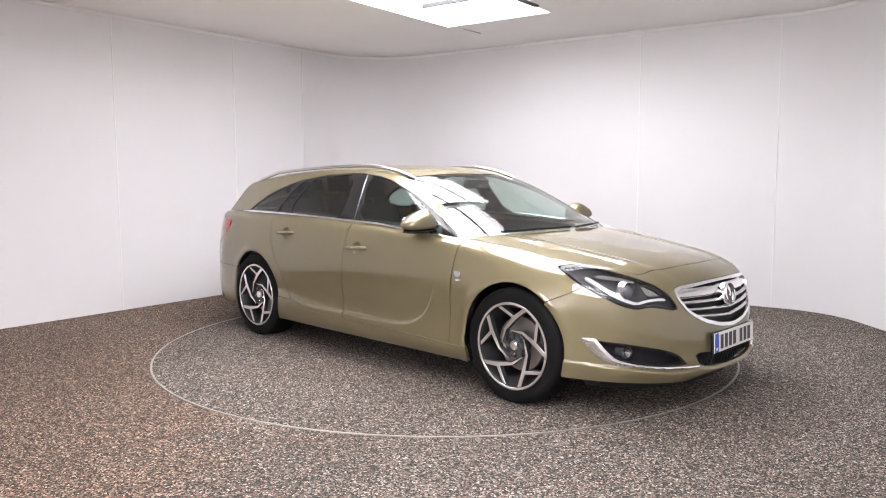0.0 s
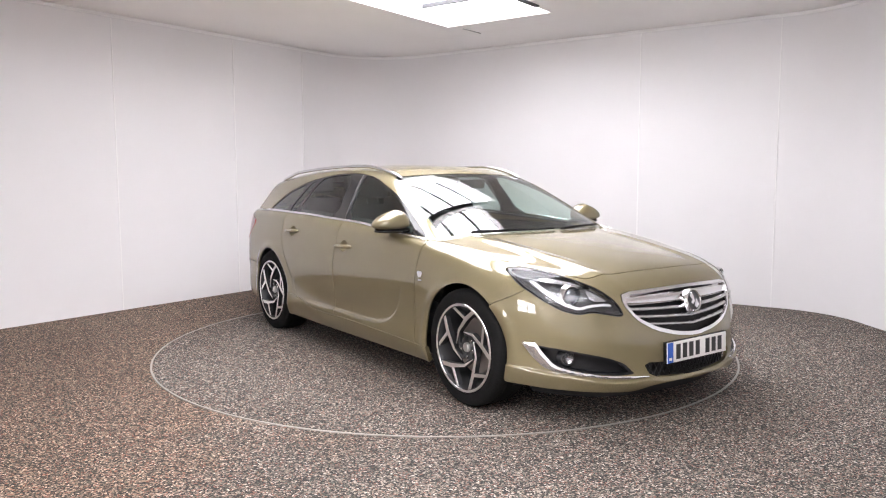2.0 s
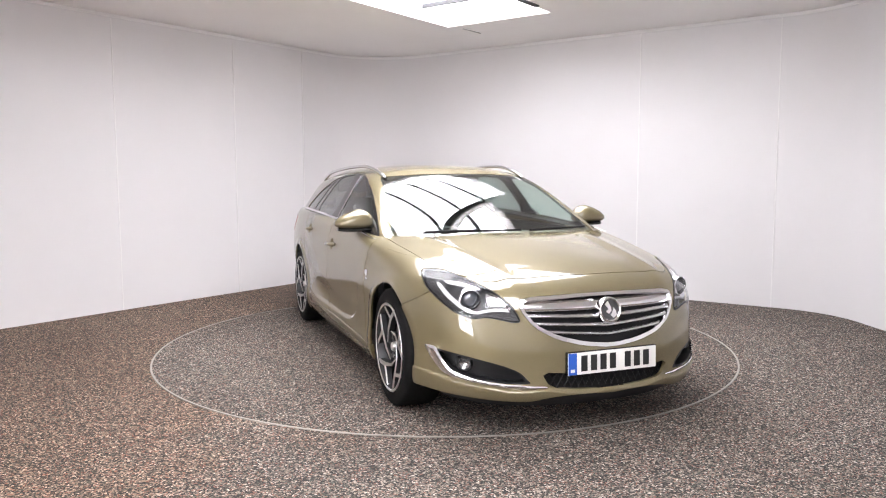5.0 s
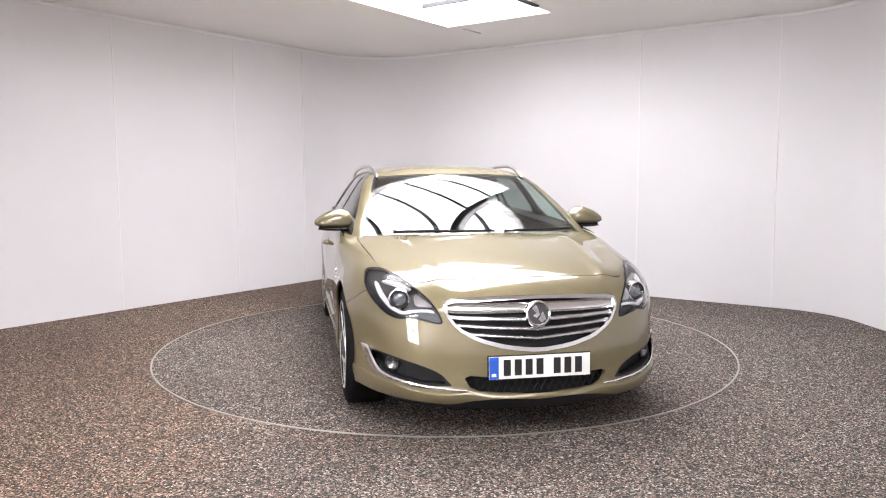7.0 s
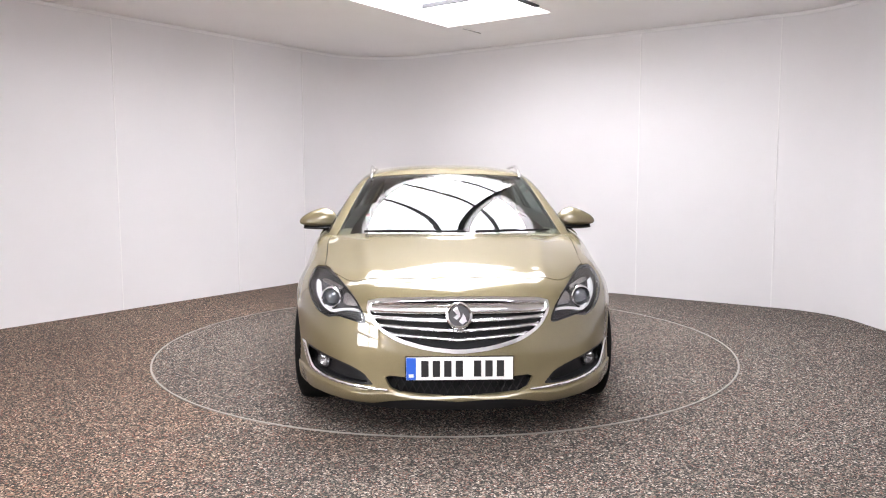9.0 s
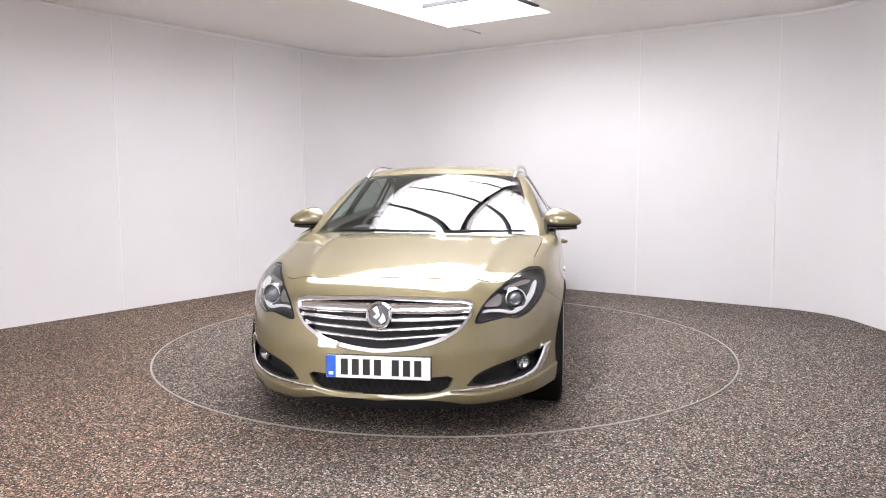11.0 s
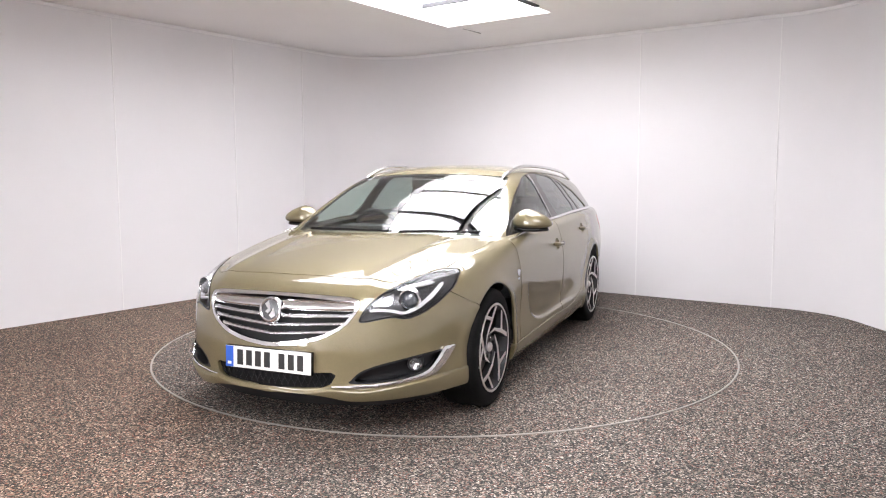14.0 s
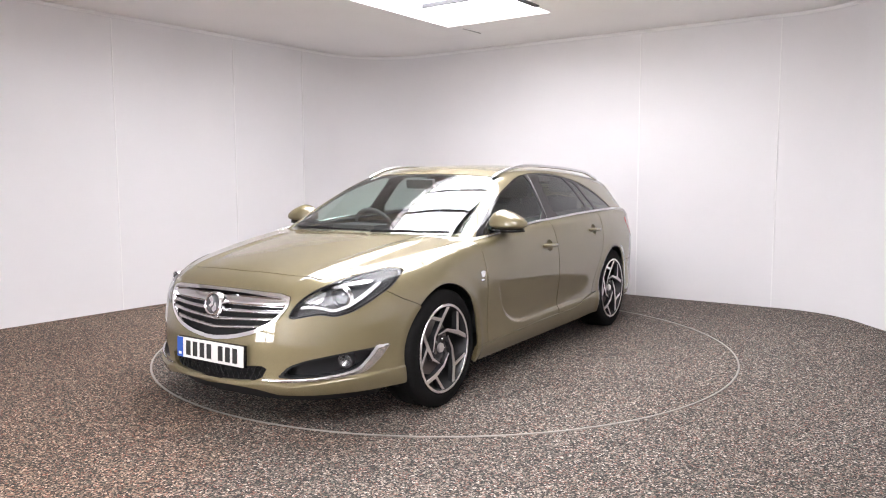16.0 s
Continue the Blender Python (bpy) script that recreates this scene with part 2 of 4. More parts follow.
ceiling_line(2.82, 2.04, 3.20, 1.79, 0.022, GREY, "grey edge of a ceiling panel")
# ---- the car's shape: smooth height functions met with rounded edges ----
class Curve:
    """A natural cubic spline through a few (u, value) pairs, straight beyond its ends."""

    def __init__(self, *pairs):
        self.u = np.array([p[0] for p in pairs], float)
        self.v = np.array([p[1] for p in pairs], float)
        n = len(self.u)
        h = np.diff(self.u)
        a = np.eye(n)
        r = np.zeros(n)
        for i in range(1, n - 1):
            a[i, i - 1:i + 2] = h[i - 1], 2 * (h[i - 1] + h[i]), h[i]
            r[i] = 6 * ((self.v[i + 1] - self.v[i]) / h[i] - (self.v[i] - self.v[i - 1]) / h[i - 1])
        self.m = np.linalg.solve(a, r)
        s = np.diff(self.v) / h
        self.s0 = s[0] - h[0] * (2 * self.m[0] + self.m[1]) / 6
        self.s1 = s[-1] + h[-1] * (self.m[-2] + 2 * self.m[-1]) / 6

    def __call__(self, t):
        t = np.asarray(t, float)
        u, v, m = self.u, self.v, self.m
        i = np.clip(np.searchsorted(u, t) - 1, 0, len(u) - 2)
        c = np.clip(t, u[0], u[-1])
        h = u[i + 1] - u[i]
        a, b = (u[i + 1] - c) / h, (c - u[i]) / h
        y = a * v[i] + b * v[i + 1] + ((a ** 3 - a) * m[i] + (b ** 3 - b) * m[i + 1]) * h * h / 6
        return y + np.minimum(t - u[0], 0) * self.s0 + np.maximum(t - u[-1], 0) * self.s1


def smax(a, b, k):
    h = np.maximum(k - np.abs(a - b), 0) / k
    return np.maximum(a, b) + h * h * k / 4


def smin(a, b, k):
    return -smax(-a, -b, k)


def step(t, a, b):
    t = np.clip((t - a) / (b - a), 0, 1)
    return t * t * (3 - 2 * t)


HALF_WIDTH = Curve((-2.8, 0.66), (-2.4, 0.77), (-2.0, 0.852), (-1.4, 0.906), (-0.7, 0.924), (0, 0.924), (0.7, 0.92), (1.37, 0.912), (1.8, 0.887), (2.1, 0.845), (2.4, 0.78))
SIDE_IN = Curve((0.10, 0.10), (0.19, 0.04), (0.28, 0.012), (0.40, 0.016), (0.55, 0.007), (0.68, 0.0), (0.80, 0.008), (0.90, 0.028), (1.0, 0.062), (1.1, 0.11))
NOSE_PLAN = Curve((0, 0), (0.25, 0.02), (0.47, 0.09), (0.66, 0.205), (0.8, 0.34), (0.95, 0.56), (1.1, 0.85))
NOSE_IN = Curve((0.10, 0.06), (0.19, 0.012), (0.26, -0.004), (0.35, 0.0), (0.45, 0.004), (0.55, 0.018), (0.65, 0.042), (0.72, 0.068), (0.80, 0.115), (0.9, 0.21), (1.0, 0.33))
TAIL_PLAN = Curve((0, 0), (0.3, 0.02), (0.6, 0.13), (0.8, 0.30), (1.0, 0.58))
TAIL_IN = Curve((0.1, 0.12), (0.25, 0.03), (0.5, 0.0), (0.7, 0.03), (0.9, 0.07), (1.1, 0.13))
TOP_MID = Curve((-2.7, 1.02), (-1.75, 1.045), (-1.0, 1.045), (-0.2, 1.02), (0.4, 1.0), (0.9, 0.972), (1.3, 0.932), (1.7, 0.878), (2.0, 0.817), (2.1, 0.780), (2.19, 0.732), (2.3, 0.650))
TOP_DROP = Curve((-2.0, 0.02), (0.0, 0.02), (0.6, 0.03), (1.0, 0.04), (1.4, 0.055), (1.7, 0.075), (2.0, 0.10), (2.3, 0.12))
LOWER_K = 0.06


def arch_lip(x, z):
    """A slight flare of the wings round the wheel openings."""
    f = 0
    for cx in (1.3685, -1.3685):
        r = np.hypot(x - cx, z - 0.335)
        f = f + 0.010 * np.exp(-((r - 0.385) / 0.035) ** 2)
    return f


def door_hollow(x, z):
    """The scooped lower door: a blade-like crease that rises towards the front wing."""
    edge = CREASE(x)
    return -0.014 * step(z, edge - 0.004, edge + 0.02) * step(edge + 0.22 - z, 0.0, 0.2) * step(x, -0.85, -0.35) * step(0.80 - x, 0.0, 0.06) * (1 - step(z, 0.47, 0.66))


CREASE = Curve((-1.0, 0.33), (-0.2, 0.335), (0.2, 0.33), (0.45, 0.345), (0.6, 0.40), (0.72, 0.55), (0.80, 0.75))


def lower_body(x, y, z):
    """Below nought inside the body under the windows."""
    y = np.abs(y)
    lean = 0.20 * step(x, 0.75, 1.5) * np.maximum(z - 0.60, 0) ** 2 / (np.maximum(z - 0.60, 0) + 0.06)
    side = y - (HALF_WIDTH(x) - SIDE_IN(z) + arch_lip(x, z) + door_hollow(x, z) - lean)
    nose = (x - (2.285 - NOSE_PLAN(y) - NOSE_IN(z))) * 0.85
    tail = (-2.52 + TAIL_PLAN(y) + TAIL_IN(z)) - x
    q = np.maximum(y / 0.80, 0)
    crease = 0.010 * np.exp(-((y - (0.50 + 0.12 * (1.6 - x))) / 0.05) ** 2) * step(x, 0.9, 1.3)
    top = z - (TOP_MID(x) - TOP_DROP(x) * q ** 2.4 + crease)
    f = smax(side, nose, 0.26)
    f = smax(f, tail, 0.2)
    return smax(f, top, LOWER_K + 0.07 * step(x, 0.8, 1.6) * (1 - 0.6 * step(x, 1.9, 2.1)))


GLASS_WIDTH = Curve((-2.6, 0.63), (-2.0, 0.745), (-1.5, 0.805), (-0.8, 0.842), (-0.2, 0.850), (0.3, 0.838), (0.7, 0.815), (1.1, 0.78))
TUMBLE = Curve((0.9, -0.03), (1.0, 0.005), (1.1, 0.065), (1.2, 0.130), (1.3, 0.200), (1.4, 0.280), (1.5, 0.37))
ROOF_MID = Curve((-2.5, 1.20), (-2.0, 1.305), (-1.5, 1.372), (-1.0, 1.410), (-0.5, 1.420), (-0.1, 1.402), (0.2, 1.368), (0.5, 1.315))
SCREEN_X0, SCREEN_RUN = 1.065, 2.12    # where its foot meets z = 0.96, and how far it runs back for each metre of height


def upper_body(x, y, z):
    """Below nought inside the roof, pillars and windows."""
    y = np.abs(y)
    side = y - (GLASS_WIDTH(x) - TUMBLE(z))
    roof = z - (ROOF_MID(x) - 0.006 - 0.040 * (y / 0.55) ** 2.4)
    screen = (x - (SCREEN_X0 - SCREEN_RUN * (z - 0.96) + 0.756 * (z - 0.96) ** 2 - 2.98 * (z - 0.96) ** 3 - 0.353 * y ** 2.3)) * 0.43
    tail = (-2.30 + 0.72 * np.maximum(z - 0.95, -1) + 0.30 * y ** 2.2 - x) * 0.8
    f = smax(side, screen, 0.07)
    f = smax(f, roof, 0.05)
    return smax(f, tail, 0.08)


def shoot(f, origin, way, far):
    """Along rays that start inside, the points where f turns positive."""
    a = np.zeros(origin.shape[0])
    b = np.full(origin.shape[0], far, float)
    for _ in range(27):
        m = (a + b) / 2
        p = origin + way * m[:, None]
        inside = f(p[:, 0], p[:, 1], p[:, 2]) < 0
        a, b = np.where(inside, m, a), np.where(inside, b, m)
    return origin + way * ((a + b) / 2)[:, None]


def slope(f, p, e=1.5e-3):
    x, y, z = p.T
    n = np.stack([f(x + e, y, z) - f(x - e, y, z), f(x, y + e, z) - f(x, y - e, z), f(x, y, z + e) - f(x, y, z - e)], 1)
    return n / np.maximum(np.linalg.norm(n, axis=1, keepdims=True), 1e-9)
# ---- car materials ----
def car_paint():
    m = material("gold_green_metallic_paint", (0.18, 0.152, 0.082), 0.50, 0.5)
    b = shader(m)
    b.inputs["Coat Weight"].default_value = 1.0
    b.inputs["Coat Roughness"].default_value = 0.008
    b.inputs["Coat IOR"].default_value = 1.75
    b.inputs["Specular IOR Level"].default_value = 0.15
    v = coords(m)
    flake = add_node(m, "ShaderNodeTexVoronoi", Scale=900.0)
    wire(m, v, flake.inputs["Vector"])
    sep = m.node_tree.nodes.new("ShaderNodeSeparateColor")
    wire(m, flake.outputs["Color"], sep.inputs[0])
    fl = ramp(m, sep.outputs[0], [(0.0, (0.155, 0.130, 0.070)), (1.0, (0.222, 0.188, 0.102))])
    dust = noise_tex(m, v, 7, 5)
    dim = ramp(m, dust, [(0.3, (0.97, 0.97, 0.97)), (0.7, (1.02, 1.02, 1.02))])
    wire(m, mixed(m, 1.0, fl.outputs[0], dim.outputs[0], "MULTIPLY"), b.inputs["Base Color"])
    return m


def dull(m, level):
    shader(m).inputs["Specular IOR Level"].default_value = level
    return m


def rubber(name, color, rough, scale, strength):
    m = material(name, color, rough)
    v = coords(m)
    n = noise_tex(m, v, scale, 4)
    r = ramp(m, n, [(0.3, tuple(c * 0.75 for c in color)), (0.7, tuple(c * 1.3 for c in color))])
    wire(m, r.outputs[0], shader(m).inputs["Base Color"])
    bump(m, n, strength, 0.001)
    return m


def thin_glass(name, tint, ior=1.5, sheets=1.7):
    """A pane: clear straight through with a tint, and a Fresnel gloss."""
    m = bpy.data.materials.new(name)
    m.use_nodes = True
    t = m.node_tree
    t.nodes.remove(t.nodes["Principled BSDF"])
    clear = add_node(m, "ShaderNodeBsdfTransparent", Color=(*tint, 1))
    gloss = add_node(m, "ShaderNodeBsdfGlossy", Roughness=0.0)
    gloss.inputs["Color"].default_value = (1, 1, 1, 1)
    r0 = ((ior - 1) / (ior + 1)) ** 2 * sheets
    facing = add_node(m, "ShaderNodeLayerWeight", Blend=0.5)
    power = t.nodes.new("ShaderNodeMath")
    power.operation = "POWER"
    wire(m, facing.outputs["Facing"], power.inputs[0])
    power.inputs[1].default_value = 5.0
    fres = t.nodes.new("ShaderNodeMath")
    fres.operation = "MULTIPLY_ADD"
    wire(m, power.outputs[0], fres.inputs[0])
    fres.inputs[1].default_value, fres.inputs[2].default_value = 1 - r0, r0
    mix = t.nodes.new("ShaderNodeMixShader")
    wire(m, fres.outputs[0], mix.inputs[0])
    wire(m, clear.outputs[0], mix.inputs[1])
    wire(m, gloss.outputs[0], mix.inputs[2])
    wire(m, mix.outputs[0], t.nodes["Material Output"].inputs["Surface"])
    return m


PAINT = car_paint()
CHROME = material("bright_chrome", (0.80, 0.80, 0.81), 0.06, 1.0)
PALE_STRIP = material("pale_light_guide", (0.80, 0.80, 0.81), 0.30, 0.25)
SATIN = material("satin_chrome", (0.66, 0.66, 0.67), 0.22, 1.0)
BLACK = dull(rubber("black_textured_plastic", (0.012, 0.012, 0.013), 0.5, 300, 0.1), 0.2)
GLOSS_BLACK = material("gloss_black_trim", (0.012, 0.012, 0.013), 0.12)
TYRE = dull(rubber("tyre_rubber", (0.007, 0.0068, 0.0068), 0.75, 120, 0.15), 0.12)
ALLOY = material("machined_alloy", (0.80, 0.78, 0.77), 0.30, 1.0)
ALLOY_DARK = material("dark_grey_alloy", (0.035, 0.035, 0.037), 0.4, 0.25)
DISC = material("brake_disc_steel", (0.32, 0.29, 0.27), 0.4, 0.9)
CLOTH = rubber("dark_seat_cloth", (0.030, 0.030, 0.032), 0.9, 500, 0.3)
CABIN = rubber("dark_cabin_plastic", (0.022, 0.022, 0.024), 0.65, 200, 0.2)
LINER = rubber("pale_headlining", (0.25, 0.24, 0.23), 0.9, 200, 0.1)
SCREEN_GLASS = thin_glass("windscreen_glass", (0.82, 0.90, 0.865), 1.6)
SIDE_GLASS = thin_glass("green_tinted_glass", (0.72, 0.86, 0.80))
PRIVACY_GLASS = thin_glass("privacy_glass", (0.48, 0.58, 0.55))
LENS = thin_glass("clear_lamp_lens", (0.93, 0.94, 0.95), 1.45, 0.9)
RED_LENS = material("red_lamp_lens", (0.42, 0.02, 0.02), 0.1)
shader(RED_LENS).inputs["Coat Weight"].default_value = 1.0
MIRROR = material("mirror_glass", (0.85, 0.86, 0.87), 0.01, 1.0)
PLATE = material("white_plate_face", (0.78, 0.77, 0.74), 0.3)
PLATE_BLUE = material("blue_plate_band", (0.02, 0.10, 0.48), 0.3)
PLATE_INK = material("black_plate_ink", (0.015, 0.015, 0.015), 0.35)
LAMP_GREY = material("lamp_housing_grey", (0.085, 0.085, 0.088), 0.33, 0.5)


# ---- patches of the car's surface ----
def chaikin(points, rounds=2):
    p = np.array(points, float)
    for _ in range(rounds):
        q = np.roll(p, -1, 0)
        p = np.stack([p * 0.8 + q * 0.2, p * 0.2 + q * 0.8], 1).reshape(-1, 2)
    return p


def inside_of(points, a, b, rounds=2, grow=0.0):
    """Signed distance to a closed outline with eased corners, above nought inside."""
    poly = chaikin(points, rounds)
    best = np.full(a.shape, 1e9)
    odd = np.zeros(a.shape, bool)
    for (x0, y0), (x1, y1) in zip(poly, np.roll(poly, -1, 0)):
        dx, dy = x1 - x0, y1 - y0
        t = np.clip(((a - x0) * dx + (b - y0) * dy) / (dx * dx + dy * dy + 1e-12), 0, 1)
        best = np.minimum(best, np.hypot(a - x0 - t * dx, b - y0 - t * dy))
        cross = (y0 > b) != (y1 > b)
        odd ^= cross & (a < dx * (b - y0) / (dy if abs(dy) > 1e-12 else 1e-12) + x0)
    return np.where(odd, best, -best) + grow


def rays_side(x0, x1, z0, z1, sign, pitch=0.011, start=0.2):
    u = np.linspace(x0, x1, max(3, int((x1 - x0) / pitch)))
    v = np.linspace(z0, z1, max(3, int((z1 - z0) / pitch)))
    x, z = np.meshgrid(u, v, indexing="ij")
    o = np.stack([x, x * 0 + sign * start, z], -1)
    return o, np.broadcast_to(np.array([0.0, sign, 0.0]), o.shape).copy()


def rays_nose(w0, w1, z0, z1, pitch=0.009):
    u = np.linspace(w0, w1, max(3, int(abs(w1 - w0) * 1.35 / pitch)))
    v = np.linspace(z0, z1, max(3, int((z1 - z0) / pitch)))
    w, z = np.meshgrid(u, v, indexing="ij")
    a = np.radians(84) * w
    o = np.stack([z * 0 + 1.3, 0.32 * w, z], -1)
    return o, np.stack([np.cos(a), np.sin(a), 0 * a], -1)


def rays_tail(w0, w1, z0, z1, pitch=0.016):
    o, d = rays_nose(w0, w1, z0, z1, pitch)
    o[..., 0] = -1.55
    d[..., 0] *= -1
    return o, d


def rays_top(x0, x1, y0, y1, pitch=0.014, start=0.45):
    u = np.linspace(x0, x1, int((x1 - x0) / pitch))
    v = np.linspace(y0, y1, int((y1 - y0) / pitch))
    x, y = np.meshgrid(u, v, indexing="ij")
    o = np.stack([x, y, x * 0 + start], -1)
    return o, np.broadcast_to(np.array([0.0, 0.0, 1.0]), o.shape).copy()


def rays_fore(y0, y1, z0, z1, sign=1, start=-0.6, pitch=0.012):
    u = np.linspace(y0, y1, int((y1 - y0) / pitch))
    v = np.linspace(z0, z1, int((z1 - z0) / pitch))
    y, z = np.meshgrid(u, v, indexing="ij")
    o = np.stack([y * 0 + start, y, z], -1)
    return o, np.broadcast_to(np.array([float(sign), 0.0, 0.0]), o.shape).copy()


def patch(name, f, rays, clips, mat, parent, label="", rim=0.012, lift=0.0, far=2.6):
    """The piece of the surface f met by a grid of rays, kept where every clip is above nought, with its edges turned in by rim."""
    o, d = rays
    nu, nv = o.shape[:2]
    p = shoot(f, o.reshape(-1, 3), d.reshape(-1, 3), far)
    n = slope(f, p)
    p = p + n * lift
    pts, nrm = list(p), list(n)
    faces = []
    for i in range(nu - 1):
        for j in range(nv - 1):
            a = i * nv + j
            faces.append((a, a + nv, a + nv + 1, a + 1))
    for clip in clips:
        arr = np.array(pts)
        val = clip(arr[:, 0], arr[:, 1], arr[:, 2])
        cutters, kept = {}, []
        for face in faces:
            s = [val[k] > 0 for k in face]
            if all(s):
                kept.append(face)
                continue
            if not any(s):
                continue
            out = []
            for k in range(len(face)):
                a, b = face[k], face[(k + 1) % len(face)]
                if s[k]:
                    out.append(a)
                if s[k] != s[(k + 1) % len(face)]:
                    key = (min(a, b), max(a, b))
                    if key not in cutters:
                        t = val[key[0]] / (val[key[0]] - val[key[1]])
                        cutters[key] = len(pts)
                        pts.append(pts[key[0]] * (1 - t) + pts[key[1]] * t)
                        nrm.append(nrm[key[0]] * (1 - t) + nrm[key[1]] * t)
                    out.append(cutters[key])
            if len(out) > 2:
                kept.append(tuple(out))
        faces = kept
    used = sorted({k for face in faces for k in face})
    if not used:
        return None
    back = {k: i for i, k in enumerate(used)}
    pts = np.array([pts[k] for k in used])
    nrm = np.array([nrm[k] for k in used])
    nrm /= np.maximum(np.linalg.norm(nrm, axis=1, keepdims=True), 1e-9)
    faces = [tuple(back[k] for k in face) for face in faces]
    q = faces[len(faces) // 2]
    if np.dot(np.cross(pts[q[1]] - pts[q[0]], pts[q[2]] - pts[q[0]]), nrm[q[0]]) < 0:
        faces = [face[::-1] for face in faces]
    verts, norms, polys = list(pts), list(nrm), list(faces)
    if rim:
        once = {}
        for face in faces:
            for k in range(len(face)):
                a, b = face[k], face[(k + 1) % len(face)]
                if (b, a) in once:
                    del once[(b, a)]
                else:
                    once[(a, b)] = True
        top, low, side = {}, {}, {}
        for a, b in once:
            e = pts[b] - pts[a]
            c = np.cross(e, nrm[a])
            c /= max(np.linalg.norm(c), 1e-9)
            for k in (a, b):
                side[k] = side.get(k, 0) + c
        for k, c in side.items():
            c = c / max(np.linalg.norm(c), 1e-9)
            top[k] = len(verts)
            verts.append(pts[k])
            norms.append(c)
            low[k] = len(verts)
            verts.append(pts[k] - nrm[k] * rim)
            norms.append(c)
        for a, b in once:
            polys.append((top[b], top[a], low[a], low[b]))
    return mesh_object(name, verts, polys, mat, parent, label, norms)


def tube(name, path, radius, mat, parent, label="", seg=8, squash=1.0, closed=False):
    """A rod along a path; its radius may be a list."""
    path = [Vector(p) for p in path]
    n = len(path)
    bm = bmesh.new()
    rings = []
    for k, p in enumerate(path):
        if closed:
            d = (path[(k + 1) % n] - path[k - 1]).normalized()
        else:
            d = (path[min(k + 1, n - 1)] - path[max(k - 1, 0)]).normalized()
        side = d.cross(Vector((0, 0, 1)))
        side = side.normalized() if side.length > 1e-4 else Vector((0, 1, 0))
        up = side.cross(d).normalized()
        r = radius[k] if isinstance(radius, (list, tuple)) else radius
        rings.append([bm.verts.new(p + side * r * math.cos(2 * math.pi * j / seg) + up * r * squash * math.sin(2 * math.pi * j / seg)) for j in range(seg)])
    pairs = list(zip(rings, rings[1:])) + ([(rings[-1], rings[0])] if closed else [])
    for a, b in pairs:
        for j in range(seg):
            bm.faces.new((a[j], a[(j + 1) % seg], b[(j + 1) % seg], b[j]))
    if not closed:
        bm.faces.new(rings[0])
        bm.faces.new(rings[-1])
    return part(name, bm, mat, parent, label, 45)


def blob(name, f, centre, mat, parent, label="", nu=40, nv=24, far=0.5):
    """A closed rounded form given by an implicit function about a centre."""
    th = np.linspace(0, 2 * np.pi, nu, endpoint=False)
    ph = np.linspace(-np.pi / 2 + 0.02, np.pi / 2 - 0.02, nv)
    t, h = np.meshgrid(th, ph, indexing="ij")
    d = np.stack([np.cos(h) * np.cos(t), np.cos(h) * np.sin(t), np.sin(h)], -1).reshape(-1, 3)
    o = np.broadcast_to(np.array(centre, float), d.shape)
    p = shoot(f, o, d, far)
    n = slope(f, p)
    faces = []
    for i in range(nu):
        for j in range(nv - 1):
            a, b = i * nv + j, ((i + 1) % nu) * nv + j
            faces.append((a, b, b + 1, a + 1))
    faces.append(tuple(i * nv for i in range(nu))[::-1])
    faces.append(tuple(i * nv + nv - 1 for i in range(nu)))
    return mesh_object(name, p, faces, mat, parent, label, n)


# ---- the car ----
AXLE, HUB_Z, TYRE_R, RIM_R = 1.3685, 0.340, 0.340, 0.254
CAR = new("estate_car")
tagged(CAR, "gold-green metallic five-door estate car parked on a turntable", "car")
GAP = 0.0034
BELT = Curve((-2.2, 1.015), (-1.6, 1.022), (-1.05, 1.02), (-0.6, 1.011), (-0.2, 0.997), (0.11, 0.986), (0.38, 0.969), (0.68, 0.947), (0.9, 0.926), (1.1, 0.91))
SKIRT = Curve((-1.2, 0.372), (-0.95, 0.364), (-0.8, 0.352), (-0.6, 0.312), (-0.2, 0.298), (0.4, 0.292), (1.0, 0.277))
DOOR_FRONT = Curve((0.2, 0.876), (0.58, 0.892), (0.80, 0.920), (0.95, 0.947))
DOOR_MID = Curve((0.2, -0.200), (0.35, -0.194), (0.67, -0.173), (1.05, -0.128))
DOOR_REAR = Curve((0.3, -0.83), (0.45, -0.90), (0.6, -1.00), (0.75, -1.09), (0.9, -1.13), (1.05, -1.13))
BONNET_EDGE = Curve((0, 2.045), (0.28, 2.03), (0.48, 2.0), (0.56, 1.96), (0.66, 1.80), (0.74, 1.67), (0.79, 1.60))


def arch(cx, r=0.358):
    return lambda x, y, z: np.hypot(x - cx, (z - HUB_Z) * 0.955) - r


def bonnet_side(x):
    """How far out the bonnet reaches at x."""
    return 0.775 - 0.05 * step(x, 1.0, 1.7) - 0.0 * x


HEADLIGHT = [(0.785, 0.818), (0.70, 0.824), (0.615, 0.784), (0.54, 0.732), (0.495, 0.680), (0.470, 0.632), (0.462, 0.600), (0.49, 0.597), (0.56, 0.612), (0.61, 0.620), (0.665, 0.606), (0.725, 0.628), (0.775, 0.680), (0.808, 0.745)]
FOG = [(0.824, 0.440), (0.70, 0.420), (0.56, 0.388), (0.475, 0.354), (0.436, 0.310), (0.42, 0.296), (0.50, 0.290), (0.60, 0.298), (0.70, 0.314), (0.765, 0.338), (0.798, 0.390)]
FOG_HOLE = [(0.808, 0.428), (0.70, 0.409), (0.56, 0.377), (0.482, 0.345), (0.447, 0.306), (0.50, 0.298), (0.60, 0.306), (0.70, 0.322), (0.757, 0.348), (0.787, 0.398)]
